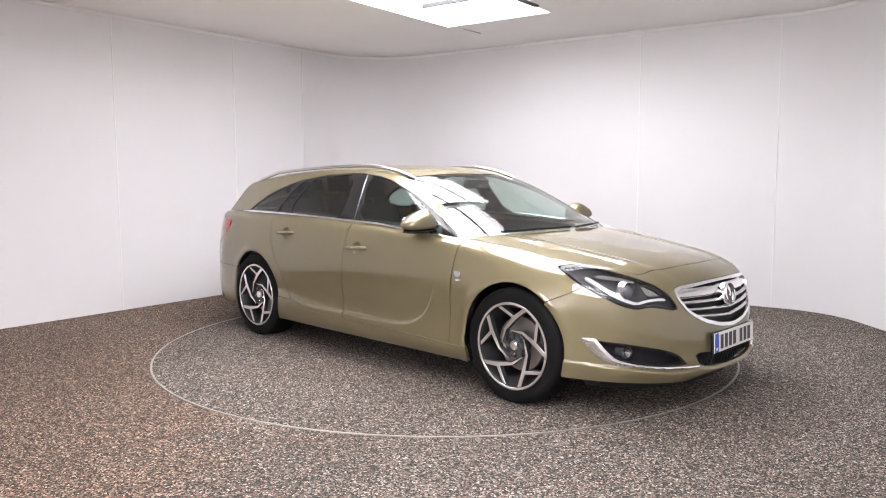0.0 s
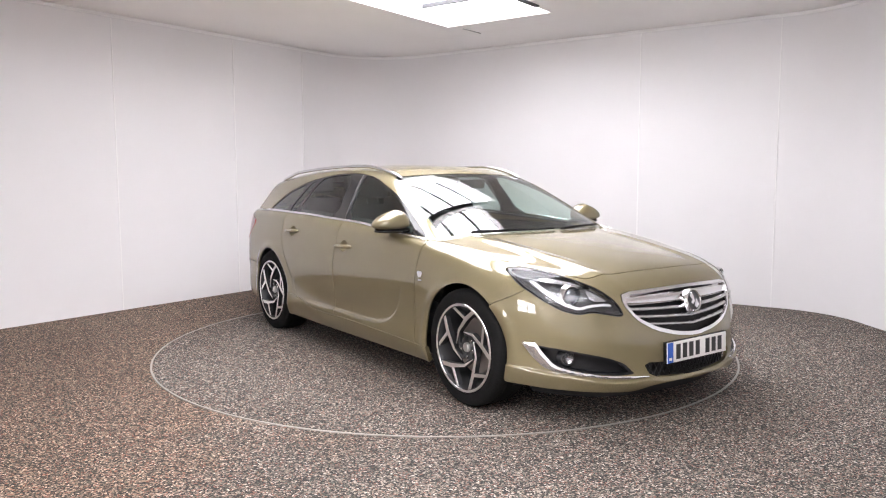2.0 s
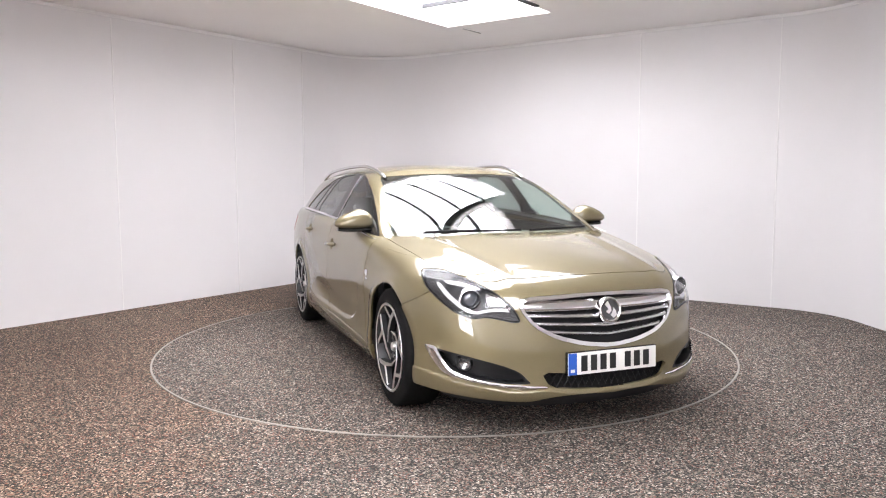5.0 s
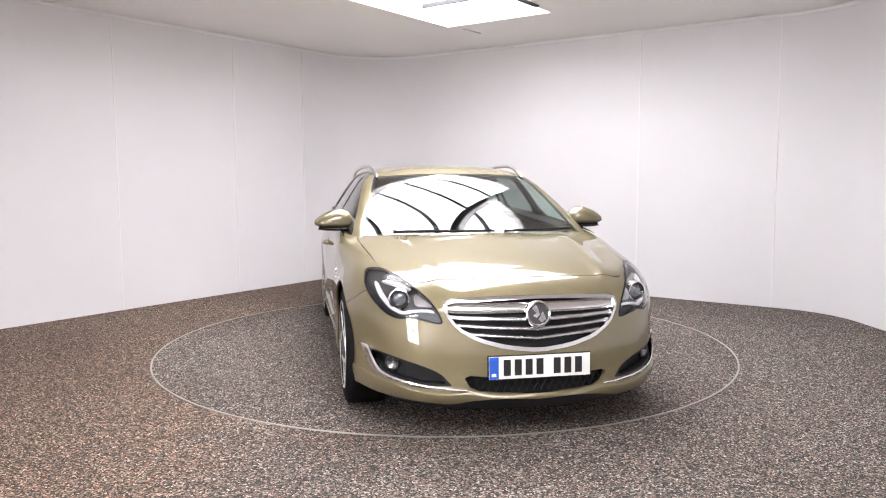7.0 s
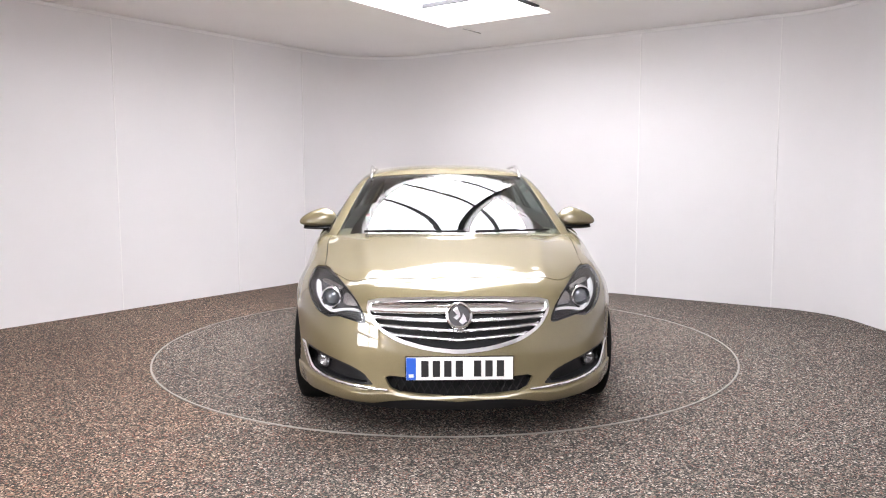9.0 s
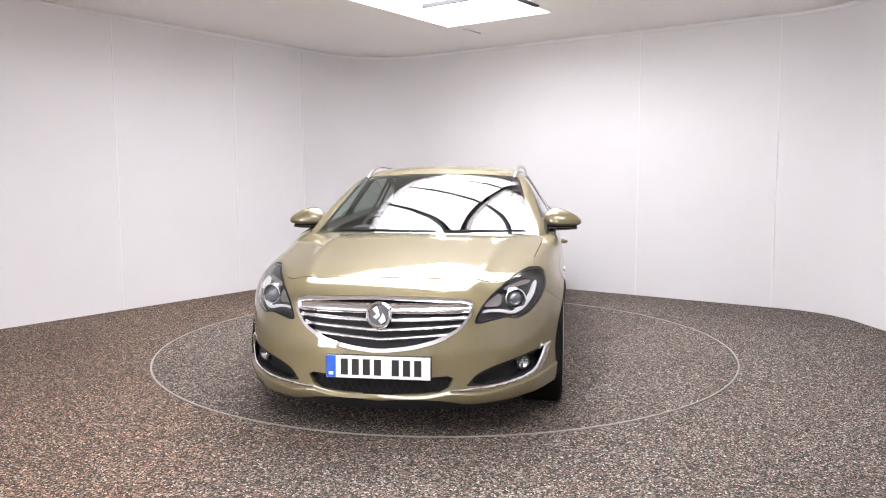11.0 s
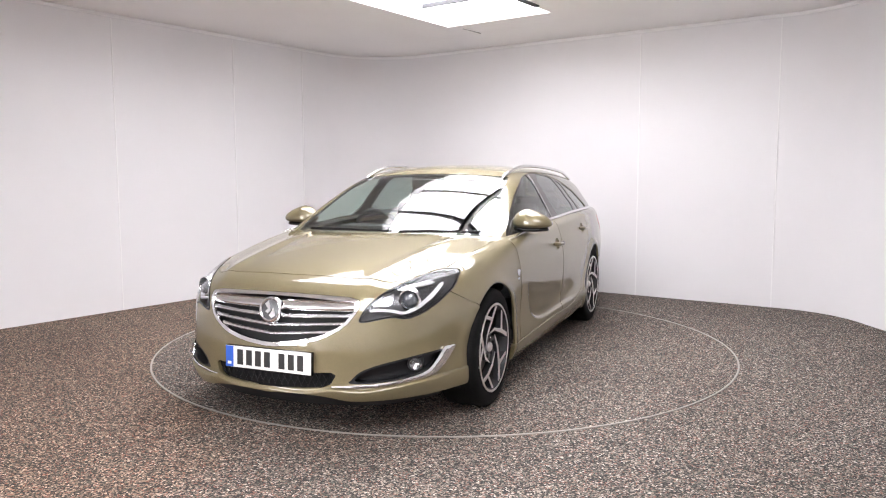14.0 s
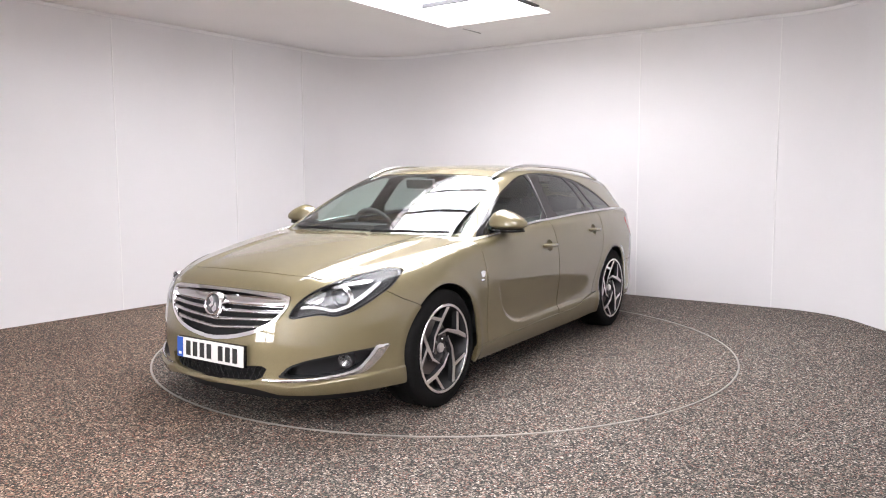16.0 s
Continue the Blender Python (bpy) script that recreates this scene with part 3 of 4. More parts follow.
GRILLE = [(-0.445, 0.712), (-0.455, 0.66), (-0.40, 0.578), (-0.30, 0.52), (-0.16, 0.483), (0, 0.466), (0.16, 0.483), (0.30, 0.52), (0.40, 0.578), (0.455, 0.66), (0.445, 0.712), (0.2, 0.722), (0, 0.724), (-0.2, 0.722)]
INTAKE = [(-0.375, 0.352), (-0.335, 0.276), (-0.16, 0.259), (0.16, 0.259), (0.335, 0.276), (0.375, 0.352), (0.2, 0.342), (-0.2, 0.342)]
BUMPER_BACK = Curve((0.1, 1.69), (0.31, 1.69), (0.45, 1.67), (0.55, 1.63), (0.62, 1.60), (0.66, 1.68), (0.72, 1.785), (0.80, 1.86))


def front_panels():
    body = lower_body
    out_light = lambda x, y, z: np.maximum(-inside_of(HEADLIGHT, np.abs(y), z, 1, 0.003), 1.45 - x)
    patch("bonnet", body, rays_top(0.66, 2.06, -0.80, 0.80), [
        lambda x, y, z: BONNET_EDGE(np.abs(y)) - x - GAP,
        lambda x, y, z: bonnet_side(x) - np.abs(y) - GAP,
        lambda x, y, z: -inside_of(HEADLIGHT, np.abs(y), z, 1, 0.004),
        lambda x, y, z: x - (SCREEN_X0 - 0.02 - 0.30 * np.abs(y) ** 2.3 - 0.2 * step(np.abs(y), 0.68, 0.73))], PAINT, CAR)
    patch("front_bumper", bladed, rays_nose(-1.0, 1.0, 0.18, 0.83, 0.0055), [
        lambda x, y, z: z - LIP_LOW(np.abs(y)),
        lambda x, y, z: np.maximum(x - BONNET_EDGE(np.abs(y)) - GAP, 0.76 - z),
        lambda x, y, z: x - BUMPER_BACK(z) - GAP,
        out_light,
        lambda x, y, z: -inside_of(FOG, np.abs(y), z, 1),
        lambda x, y, z: -inside_of(GRILLE, y, z, 1, 0.004),
        lambda x, y, z: -inside_of(INTAKE, y, z, 1),
        arch(AXLE, 0.345)], PAINT, CAR, "gold-green metallic bumper with sporty lower lip", 0.02)
    for s in (1, -1):
        patch("front_wing", body, rays_side(0.80, 2.02, 0.24, 1.0, s, 0.01, 0.15), [
            lambda x, y, z: BUMPER_BACK(z) - x - GAP,
            lambda x, y, z: x - DOOR_FRONT(z) - GAP,
            lambda x, y, z: np.maximum(SKIRT(x) - z, z - SKIRT(x)) * 0 + z - SKIRT(x) - GAP,
            lambda x, y, z: np.abs(y) - bonnet_side(x) - 0.001,
            out_light, arch(AXLE)], PAINT, CAR)
        # the strip of wing between bonnet and pillar
        patch("wing_top", body, rays_top(0.62, 1.62, 0.70 if s > 0 else -0.90, 0.90 if s > 0 else -0.70, 0.01), [
            lambda x, y, z: np.abs(y) - bonnet_side(x) - GAP,
            lambda x, y, z: z - BELT(x) + 0.02,
            lambda x, y, z: BUMPER_BACK(z) - x - GAP,
            lambda x, y, z: x - DOOR_FRONT(z) - GAP, out_light], PAINT, CAR, lift=0.0004)


def bladed(x, y, z):
    """The front bumper: the body's skin with a thin lip near its foot and a lower skirt that stands proud."""
    a = np.abs(y)
    top = LIP_TOP(a)
    d = (z - top) / np.where(z > top, 0.010, 0.06)
    blade = (0.012 + 0.010 * step(a, 0.30, 0.42)) * np.exp(-d * d) * step(x, 1.72, 2.0)
    low = 0.007 * (1 - step(z, SKIRT_LINE(a) - 0.003, SKIRT_LINE(a) + 0.004)) * step(a, 0.70, 0.76)
    return lower_body(x - blade, a - low, z)


SKIRT_LINE = Curve((0.6, 0.285), (0.75, 0.292), (0.82, 0.305), (0.9, 0.312))


def lip():
    patch("undertray", lower_body, rays_nose(-0.95, 0.95, 0.10, 0.24, 0.02), [lambda x, y, z: x - 1.76, lambda x, y, z: z - 0.150], BLACK, CAR, "black plastic air deflector", 0.05, -0.07)


LIP_TOP = Curve((0, 0.246), (0.28, 0.249), (0.37, 0.262), (0.44, 0.254), (0.6, 0.264), (0.75, 0.285), (0.9, 0.30))
LIP_LOW = Curve((0, 0.230), (0.3, 0.230), (0.36, 0.220), (0.42, 0.207), (0.5, 0.204), (0.8, 0.212), (0.9, 0.216))


def grille():
    root = new("grille")
    root.parent = CAR
    def deep(x, y, z):
        return lower_body(x + 0.035, y, z)
    patch("backing", deep, rays_fore(-0.48, 0.48, 0.44, 0.76, 1, 1.2), [lambda x, y, z: inside_of(GRILLE, y, z, 1, 0.012)], BLACK, root, "black grille mesh", 0.0)
    patch("surround", lower_body, rays_fore(-0.50, 0.50, 0.42, 0.78, 1, 1.2, 0.006), [
        lambda x, y, z: inside_of(GRILLE, y, z, 1, 0.004), lambda x, y, z: -inside_of(GRILLE, y, z, 1, -0.010 - 0.006 * step(0.62 - z, 0.0, 0.12))], CHROME, root, "chrome grille frame", 0.03, 0.006)
    # four bars, each a shallow V; the top one is deep
    for k, (zm, h, drop) in enumerate(((0.672, 0.0235, 0.0), (0.619, 0.0100, 0.012), (0.574, 0.0100, 0.022), (0.530, 0.0095, 0.030))):
        mid = lambda y, zm=zm, drop=drop: zm + drop * (np.minimum(np.abs(y), 0.5) / 0.42) - (0.004 if drop else 0)
        def bar(x, y, z, mid=mid, h=h):
            bulge = 0.016 * np.maximum(1 - ((z - mid(y)) / (h * 1.15)) ** 2, 0)
            return lower_body(x + 0.018 - bulge, y, z)
        patch("bar", bar, rays_fore(-0.47, 0.47, zm - h - 0.02, zm + h + 0.04, 1, 1.2, 0.004), [
            lambda x, y, z, mid=mid, h=h: h - np.abs(z - mid(y)),
            lambda x, y, z: inside_of(GRILLE, y, z, 1, -0.009)], SATIN if k else CHROME, root, "satin chrome grille bar", 0.012)
    x0 = 2.285 - float(NOSE_IN(0.645))
    m = Matrix.Translation((x0 + 0.004, 0, 0.645)) @ Matrix.Rotation(radians(78), 4, "Y")
    bm = bmesh.new()
    lathe(bm, [(0.0505, 0.004), (0.0515, 0.013), (0.057, 0.018), (0.064, 0.014), (0.067, 0.004), (0.067, -0.02)], m, 48)
    badge = part("badge", bm, CHROME, root, "round chrome badge", 40)
    bm = bmesh.new()
    lathe(bm, [(0.0005, 0.009), (0.03, 0.008), (0.051, 0.006)], m, 40)
    part("badge_disc", bm, LAMP_GREY, badge, "dark disc of the badge")
    bm = bmesh.new()
    for pts in ([(-0.048, -0.012), (-0.030, -0.034), (-0.004, -0.012), (0.010, -0.030), (0.022, -0.012), (0.004, 0.006), (-0.018, 0.002)],
                [(0.046, 0.016), (0.030, 0.038), (0.010, 0.034), (-0.012, 0.020), (0.010, 0.012), (0.030, -0.002)]):
        lo = [bm.verts.new(m @ Vector((x, y, 0.006))) for x, y in pts]
        hi = [bm.verts.new(m @ Vector((x * 0.94, y * 0.94, 0.015))) for x, y in pts]
        bm.faces.new(hi)
        for j in range(len(pts)):
            bm.faces.new((lo[j], lo[(j + 1) % len(pts)], hi[(j + 1) % len(pts)], hi[j]))
    part("badge_inlay", bm, CHROME, badge, "plain chrome relief of the badge")


def intake():
    def deep(x, y, z):
        return lower_body(x + 0.05, y, z)
    patch("lower_intake", deep, rays_fore(-0.40, 0.40, 0.24, 0.37, 1, 1.2), [lambda x, y, z: inside_of(INTAKE, y, z, 1, 0.012)], BLACK, CAR, "black honeycomb lower intake", 0.0)
    mesh = new("intake_mesh")
    mesh.parent = CAR
    for k in range(-9, 10):
        for tilt in (-1, 1):
            y0 = k * 0.038
            pts = []
            for t in np.linspace(0, 1, 5):
                z = 0.262 + 0.085 * t
                y = y0 + tilt * 0.045 * (t - 0.5)
                if abs(y) < 0.335 + 0.03 * t:
                    pts.append((2.285 - float(NOSE_PLAN(abs(y))) - 0.03, y, z))
            if len(pts) > 2:
                tube("wire", pts, 0.003, BLACK, mesh, seg=4)


def number_plate():
    root = new("number_plate")
    root.parent = CAR
    tagged(root, "white number plate with blue band and black bars")
    m = Matrix.Translation((2.293, 0, 0.394)) @ Matrix.Rotation(radians(-2), 4, "Y")
    bm = bmesh.new()
    box(bm, -0.022, -0.002, -0.263, 0.263, -0.059, 0.059, m, 0.004)
    part("holder", bm, GLOSS_BLACK, root, "black plate surround")
    bm = bmesh.new()
    box(bm, -0.004, 0.002, -0.259, 0.259, -0.055, 0.055, m, 0.0015)
    part("face", bm, PLATE, root)
    bm = bmesh.new()
    box(bm, 0.002, 0.0035, -0.258, -0.211, -0.054, 0.054, m)
    part("blue_band", bm, PLATE_BLUE, root, "blue band at the plate's end")
    bm = bmesh.new()
    box(bm, 0.0034, 0.0042, -0.246, -0.223, -0.041, -0.026, m)
    part("band_mark", bm, PLATE, root)
    y = -0.192
    for k in range(7):
        if k == 4:
            y += 0.033
        bm = bmesh.new()
        box(bm, 0.002, 0.0032, y + 0.006, y + 0.042, -0.0395, 0.0395, m)
        part("character_bar", bm, PLATE_INK, root)
        y += 0.0555


def headlight(s):
    root = new("headlight")
    root.parent = CAR
    w0, w1 = (0.22, 1.0) if s > 0 else (-1.0, -0.22)
    grid = rays_nose(w0, w1, 0.57, 0.86, 0.006)
    shape = lambda x, y, z: inside_of(HEADLIGHT, np.abs(y), z, 1) - 10 * (x < 1.45)
    patch("lens_cover", lower_body, grid, [shape], LENS, root, "clear headlight lens", 0.0, 0.001)
    def deep(x, y, z):
        return lower_body(x + 0.055, np.abs(y) + 0.03, z)
    patch("housing", deep, rays_nose(w0, w1, 0.57, 0.86, 0.012), [lambda x, y, z: inside_of(HEADLIGHT, np.abs(y) + 0.012, z, 2, 0.03) - 10 * (x < 1.40)], LAMP_GREY, root, "dark grey lamp housing", 0.0)
    patch("edge_seal", lower_body, grid, [shape, lambda x, y, z: -inside_of(HEADLIGHT, np.abs(y), z, 1, -0.006)], GLOSS_BLACK, root, "black lens seal", 0.01, 0.0016)
    # projector with its chrome ring
    m = Matrix.Translation((1.975, s * 0.650, 0.697)) @ Matrix.Rotation(s * radians(14), 4, "Z") @ Matrix.Rotation(radians(90), 4, "Y")
    bm = bmesh.new()
    lathe(bm, [(0.040, -0.05), (0.043, 0.0), (0.048, 0.012), (0.054, 0.009), (0.056, -0.03)], m, 40)
    part("projector_ring", bm, CHROME, root, "chrome projector ring")
    bm = bmesh.new()
    lathe(bm, [(0.0005, 0.018), (0.012, 0.017), (0.024, 0.012), (0.034, 0.003), (0.040, -0.01), (0.044, -0.03)], m, 32)
    part("projector_lens", bm, BULB, root, "glass projector lens")
    # the hooked light strip under and behind the projector, and the indicator
    def mid(x, y, z):
        return lower_body(x + 0.018, np.abs(y) + 0.008, z)
    strip_poly = [(0.500, 0.640), (0.545, 0.645), (0.60, 0.640), (0.655, 0.622), (0.71, 0.645), (0.755, 0.70), (0.77, 0.76), (0.75, 0.772), (0.735, 0.72), (0.70, 0.668), (0.655, 0.640), (0.61, 0.656), (0.55, 0.662), (0.512, 0.66)]
    patch("light_strip", mid, grid, [lambda x, y, z: inside_of([(a - 0.010, b) for a, b in strip_poly], np.abs(y), z, 1, -0.0025) - 10 * (x < 1.45)], PALE_STRIP, root, "bright hooked reflector strip", 0.02)
    ind = [(0.505, 0.668), (0.595, 0.668), (0.595, 0.722), (0.555, 0.728), (0.525, 0.712)]
    patch("indicator", mid, grid, [lambda x, y, z: inside_of([(a - 0.012, b) for a, b in ind], np.abs(y), z, 1) - 10 * (x < 1.45)], SATIN, root, "silver indicator reflector", 0.015, -0.01)
    brow = [(0.60, 0.752), (0.70, 0.776), (0.735, 0.77), (0.725, 0.758), (0.66, 0.748), (0.605, 0.738)]
    patch("upper_trim", mid, grid, [lambda x, y, z: inside_of([(a - 0.012, b) for a, b in brow], np.abs(y), z, 1) - 10 * (x < 1.45)], SATIN, root, "silver brow over the projector", 0.02)


BULB = material("projector_glass", (0.20, 0.21, 0.23), 0.04, 0.6)
FOG_GLASS = material("fog_lamp_glass", (0.30, 0.30, 0.31), 0.12, 0.8)


def surface_ahead(y, z):
    """The point of the nose at that half width and height."""
    return shoot(lower_body, np.array([[1.2, y, z]]), np.array([[1.0, 0.0, 0.0]]), 1.5)[0]


def fog(s):
    root = new("fog_lamp_bay")
    root.parent = CAR
    w0, w1 = (0.12, 1.0) if s > 0 else (-1.0, -0.12)
    grid = rays_nose(w0, w1, 0.24, 0.49, 0.007)
    blade = [(0.838, 0.447), (0.836, 0.438), (0.815, 0.376), (0.788, 0.325), (0.760, 0.308), (0.70, 0.296), (0.58, 0.280), (0.45, 0.273), (0.345, 0.277),
             (0.352, 0.284), (0.45, 0.287), (0.58, 0.295), (0.69, 0.313), (0.742, 0.331), (0.762, 0.350), (0.784, 0.395), (0.801, 0.440), (0.803, 0.447)]
    def proud(x, y, z):
        """The skin swollen along the blade, so that it stands out with a rounded face."""
        return lower_body(x, y, z) - 0.010 - 0.35 * np.clip(inside_of(blade, np.abs(y), z, 1), 0, 0.012)
    patch("chrome_trim", proud, rays_nose(w0, w1, 0.25, 0.48, 0.006), [lambda x, y, z: inside_of(blade, np.abs(y), z, 1) - 10 * (x < 1.55)], CHROME, root, "chrome blade under the fog lamp", 0.022)
    patch("bay_edge", lower_body, grid, [lambda x, y, z: inside_of(FOG, np.abs(y), z, 1, 0.001) - 10 * (x < 1.6), lambda x, y, z: -inside_of(FOG_HOLE, np.abs(y), z, 1, 0.0)], BLACK, root, "black plastic bay edge", 0.05, -0.002)
    def deep(x, y, z):
        return lower_body(x + 0.05, np.abs(y) + 0.02, z)
    patch("bay", deep, grid, [lambda x, y, z: inside_of(FOG_HOLE, np.abs(y) + 0.01, z, 1, 0.02) - 10 * (x < 1.5)], BLACK, root, "black plastic lamp bay", 0.0)
    m = Matrix.Translation((1.995, s * 0.690, 0.372)) @ Matrix.Rotation(s * radians(24), 4, "Z") @ Matrix.Rotation(radians(90), 4, "Y")
    bm = bmesh.new()
    lathe(bm, [(0.0005, -0.012), (0.012, -0.008), (0.024, 0.0), (0.029, 0.004), (0.036, -0.01)], m, 32)
    part("fog_lens", bm, FOG_GLASS, root, "round fog lamp glass")
    bm = bmesh.new()
    lathe(bm, [(0.029, 0.002), (0.031, 0.010), (0.036, 0.010), (0.041, -0.005), (0.045, -0.04)], m, 32)
    part("fog_ring", bm, ALLOY_DARK, root, "black fog lamp ring")


def cup_hole(x0, z0):
    return lambda x, y, z: ((x - x0) / 0.052) ** 2 + ((z - z0) / 0.042) ** 2 - 1


def door_set(s):
    body = lower_body
    belt = lambda x, y, z: BELT(x) - z
    skirt = lambda x, y, z: z - SKIRT(x) - GAP
    front = patch("front_door", body, rays_side(-0.24, 0.99, 0.26, 1.03, s), [belt, skirt, lambda x, y, z: DOOR_FRONT(z) - x - GAP, lambda x, y, z: x - DOOR_MID(z) - GAP, cup_hole(-0.02, 0.823)], PAINT, CAR)
    rear = patch("rear_door", body, rays_side(-1.20, -0.10, 0.26, 1.05, s), [belt, skirt, lambda x, y, z: DOOR_MID(z) - x - GAP, lambda x, y, z: x - DOOR_REAR(z) - GAP, arch(-AXLE), cup_hole(-0.912, 0.882)], PAINT, CAR)
    patch("rear_quarter", body, rays_side(-2.32, -0.80, 0.24, 1.06, s, 0.012), [lambda x, y, z: DOOR_REAR(z) - x - GAP, lambda x, y, z: TOP_MID(x) - 0.012 - z, lambda x, y, z: z - np.maximum(SKIRT(x), 0.30 + 0.25 * (x < -1.5)) - GAP,
          lambda x, y, z: x + 2.20 - 0.35 * (z - 0.6), arch(-AXLE, 0.352), lambda x, y, z: -inside_of(TAIL_LIGHT, x, z, 1, 0.003)], PAINT, CAR)
    patch("side_skirt", body, rays_side(-1.15, 1.02, 0.17, 0.39, s, 0.010), [lambda x, y, z: SKIRT(x) - z, lambda x, y, z: z - 0.185, arch(AXLE), arch(-AXLE, 0.352)], PAINT, CAR, "gold-green side skirt", 0.03, 0.005)
    patch("tail_light", body, rays_side(-2.45, -1.85, 0.68, 1.02, s, 0.012), [lambda x, y, z: inside_of(TAIL_LIGHT, x, z, 1)], RED_LENS, CAR, "red tail light lens", 0.01, 0.002)
    # the shoulder between door skin and glass
    lo, hi = (0.66, 0.92) if s > 0 else (-0.92, -0.66)
    patch("pillar_foot", body, rays_top(0.68, 0.96, lo, hi, 0.008), [lambda x, y, z: z - BELT(x) - 0.001, lambda x, y, z: DOOR_FRONT(z) + 0.004 - x], PAINT, CAR, "gold-green pillar foot", 0.01)
    patch("window_sill", body, rays_top(-1.80, 0.68, lo, hi, 0.016), [lambda x, y, z: z - BELT(x) - 0.001], BLACK, CAR, "black window sill seal", 0.01)
    # bright upper edge of the side skirt
    pts = []
    for x in np.linspace(-0.98, 0.99, 60):
        z = float(SKIRT(x))
        q = shoot(body, np.array([[x, 0.2 * s, z]]), np.array([[0.0, s, 0.0]]), 1.2)[0]
        pts.append((x, q[1] + s * 0.003, z - 0.001))
    tube("skirt_edge", pts, 0.0042, PAINT, CAR, "", 8)
    # chrome moulding along the foot of the windows
    pts = []
    for x in np.linspace(-1.70, 0.93, 60):
        z = float(BELT(x)) + 0.006
        q = shoot(body, np.array([[x, 0.2 * s, z - 0.008]]), np.array([[0.0, s, 0.0]]), 1.2)[0]
        pts.append((x, q[1] + s * 0.004, z))
    tube("belt_moulding", pts, [0.0105 * min(1, (k + 1) / 4, (60 - k) / 8) for k in range(60)], CHROME, CAR, "chrome strip under the windows", 10)
    for name, door, x0, z0 in (("front", front, -0.02, 0.823), ("rear", rear, -0.912, 0.882)):
        handle(door, s, x0, z0)
    for outline in ([(0.925, 0.744), (0.985, 0.744), (0.976, 0.706), (0.943, 0.706)], [(0.945, 0.694), (0.982, 0.694), (0.982, 0.684), (0.945, 0.684)]):
        patch("wing_badge", body, rays_side(0.90, 1.0, 0.66, 0.76, s, 0.004), [lambda x, y, z, outline=outline: inside_of(outline, x, z, 1)], CHROME, CAR, "small chrome wing badge", 0.004, 0.005)
    return front


TAIL_LIGHT = [(-1.80, 0.930), (-2.00, 0.965), (-2.40, 0.96), (-2.40, 0.70), (-2.10, 0.73), (-1.95, 0.80)]


def handle(door, s, x0, z0):
    root = new("door_handle")
    root.parent = CAR
    q = shoot(lower_body, np.array([[x0, 0.2 * s, z0]]), np.array([[0.0, s, 0.0]]), 1.2)[0]
    y0 = abs(q[1])
    pts, rad = [], []
    for t in np.linspace(-1, 1, 15):
        pts.append((x0 + 0.112 * t, s * (y0 + 0.026 * (1 - abs(t) ** 3.0) + 0.003), z0 + 0.004 * t))
        rad.append(0.0175 if abs(t) < 0.95 else 0.009)
    tube("grip", pts, rad, PAINT, root, "body-coloured grip with chrome edge", 12, 0.85)
    tube("grip_strip", [(p[0], p[1] + s * 0.0125, p[2] + 0.004) for p in pts[2:-2]], 0.004, CHROME, root, "chrome strip on the grip", 6)
    def cup(x, y, z):
        r2 = ((x - x0) / 0.052) ** 2 + ((z - z0) / 0.042) ** 2
        return lower_body(x, np.abs(y) + 0.026 * np.maximum(1 - r2, 0) ** 0.8, z)
    patch("cup", cup, rays_side(x0 - 0.06, x0 + 0.06, z0 - 0.05, z0 + 0.05, s, 0.005), [lambda x, y, z: 1 - ((x - x0) / 0.052) ** 2 - ((z - z0) / 0.042) ** 2], PAINT, root, "finger recess behind the grip", 0.0, 0.0)


# window openings, seen from the side
DAYLIGHT = [(-1.66, 1.028), (-1.60, 1.075), (-1.42, 1.185), (-1.10, 1.283), (-0.72, 1.335), (-0.36, 1.350), (-0.02, 1.317), (0.33, 1.212), (0.62, 1.078), (0.865, 0.945), (0.83, 0.930), (0.38, 0.972), (-0.2, 1.0), (-0.6, 1.014), (-1.05, 1.023)]
PANE_FRONT = [(-0.10, 1.000), (-0.205, 1.333), (-0.02, 1.306), (0.32, 1.203), (0.52, 1.108), (0.70, 1.005), (0.74, 0.95), (0.38, 0.975)]
PANE_REAR = [(-0.285, 1.010), (-0.36, 1.337), (-0.72, 1.322), (-0.885, 1.296), (-1.015, 1.025), (-0.6, 1.015)]
PANE_FIXED = [(-1.045, 1.026), (-0.925, 1.286), (-1.045, 1.264), (-1.195, 1.027)]
PANE_QUARTER = [(-1.235, 1.028), (-1.09, 1.252), (-1.16, 1.250), (-1.42, 1.168), (-1.60, 1.062), (-1.635, 1.034)]


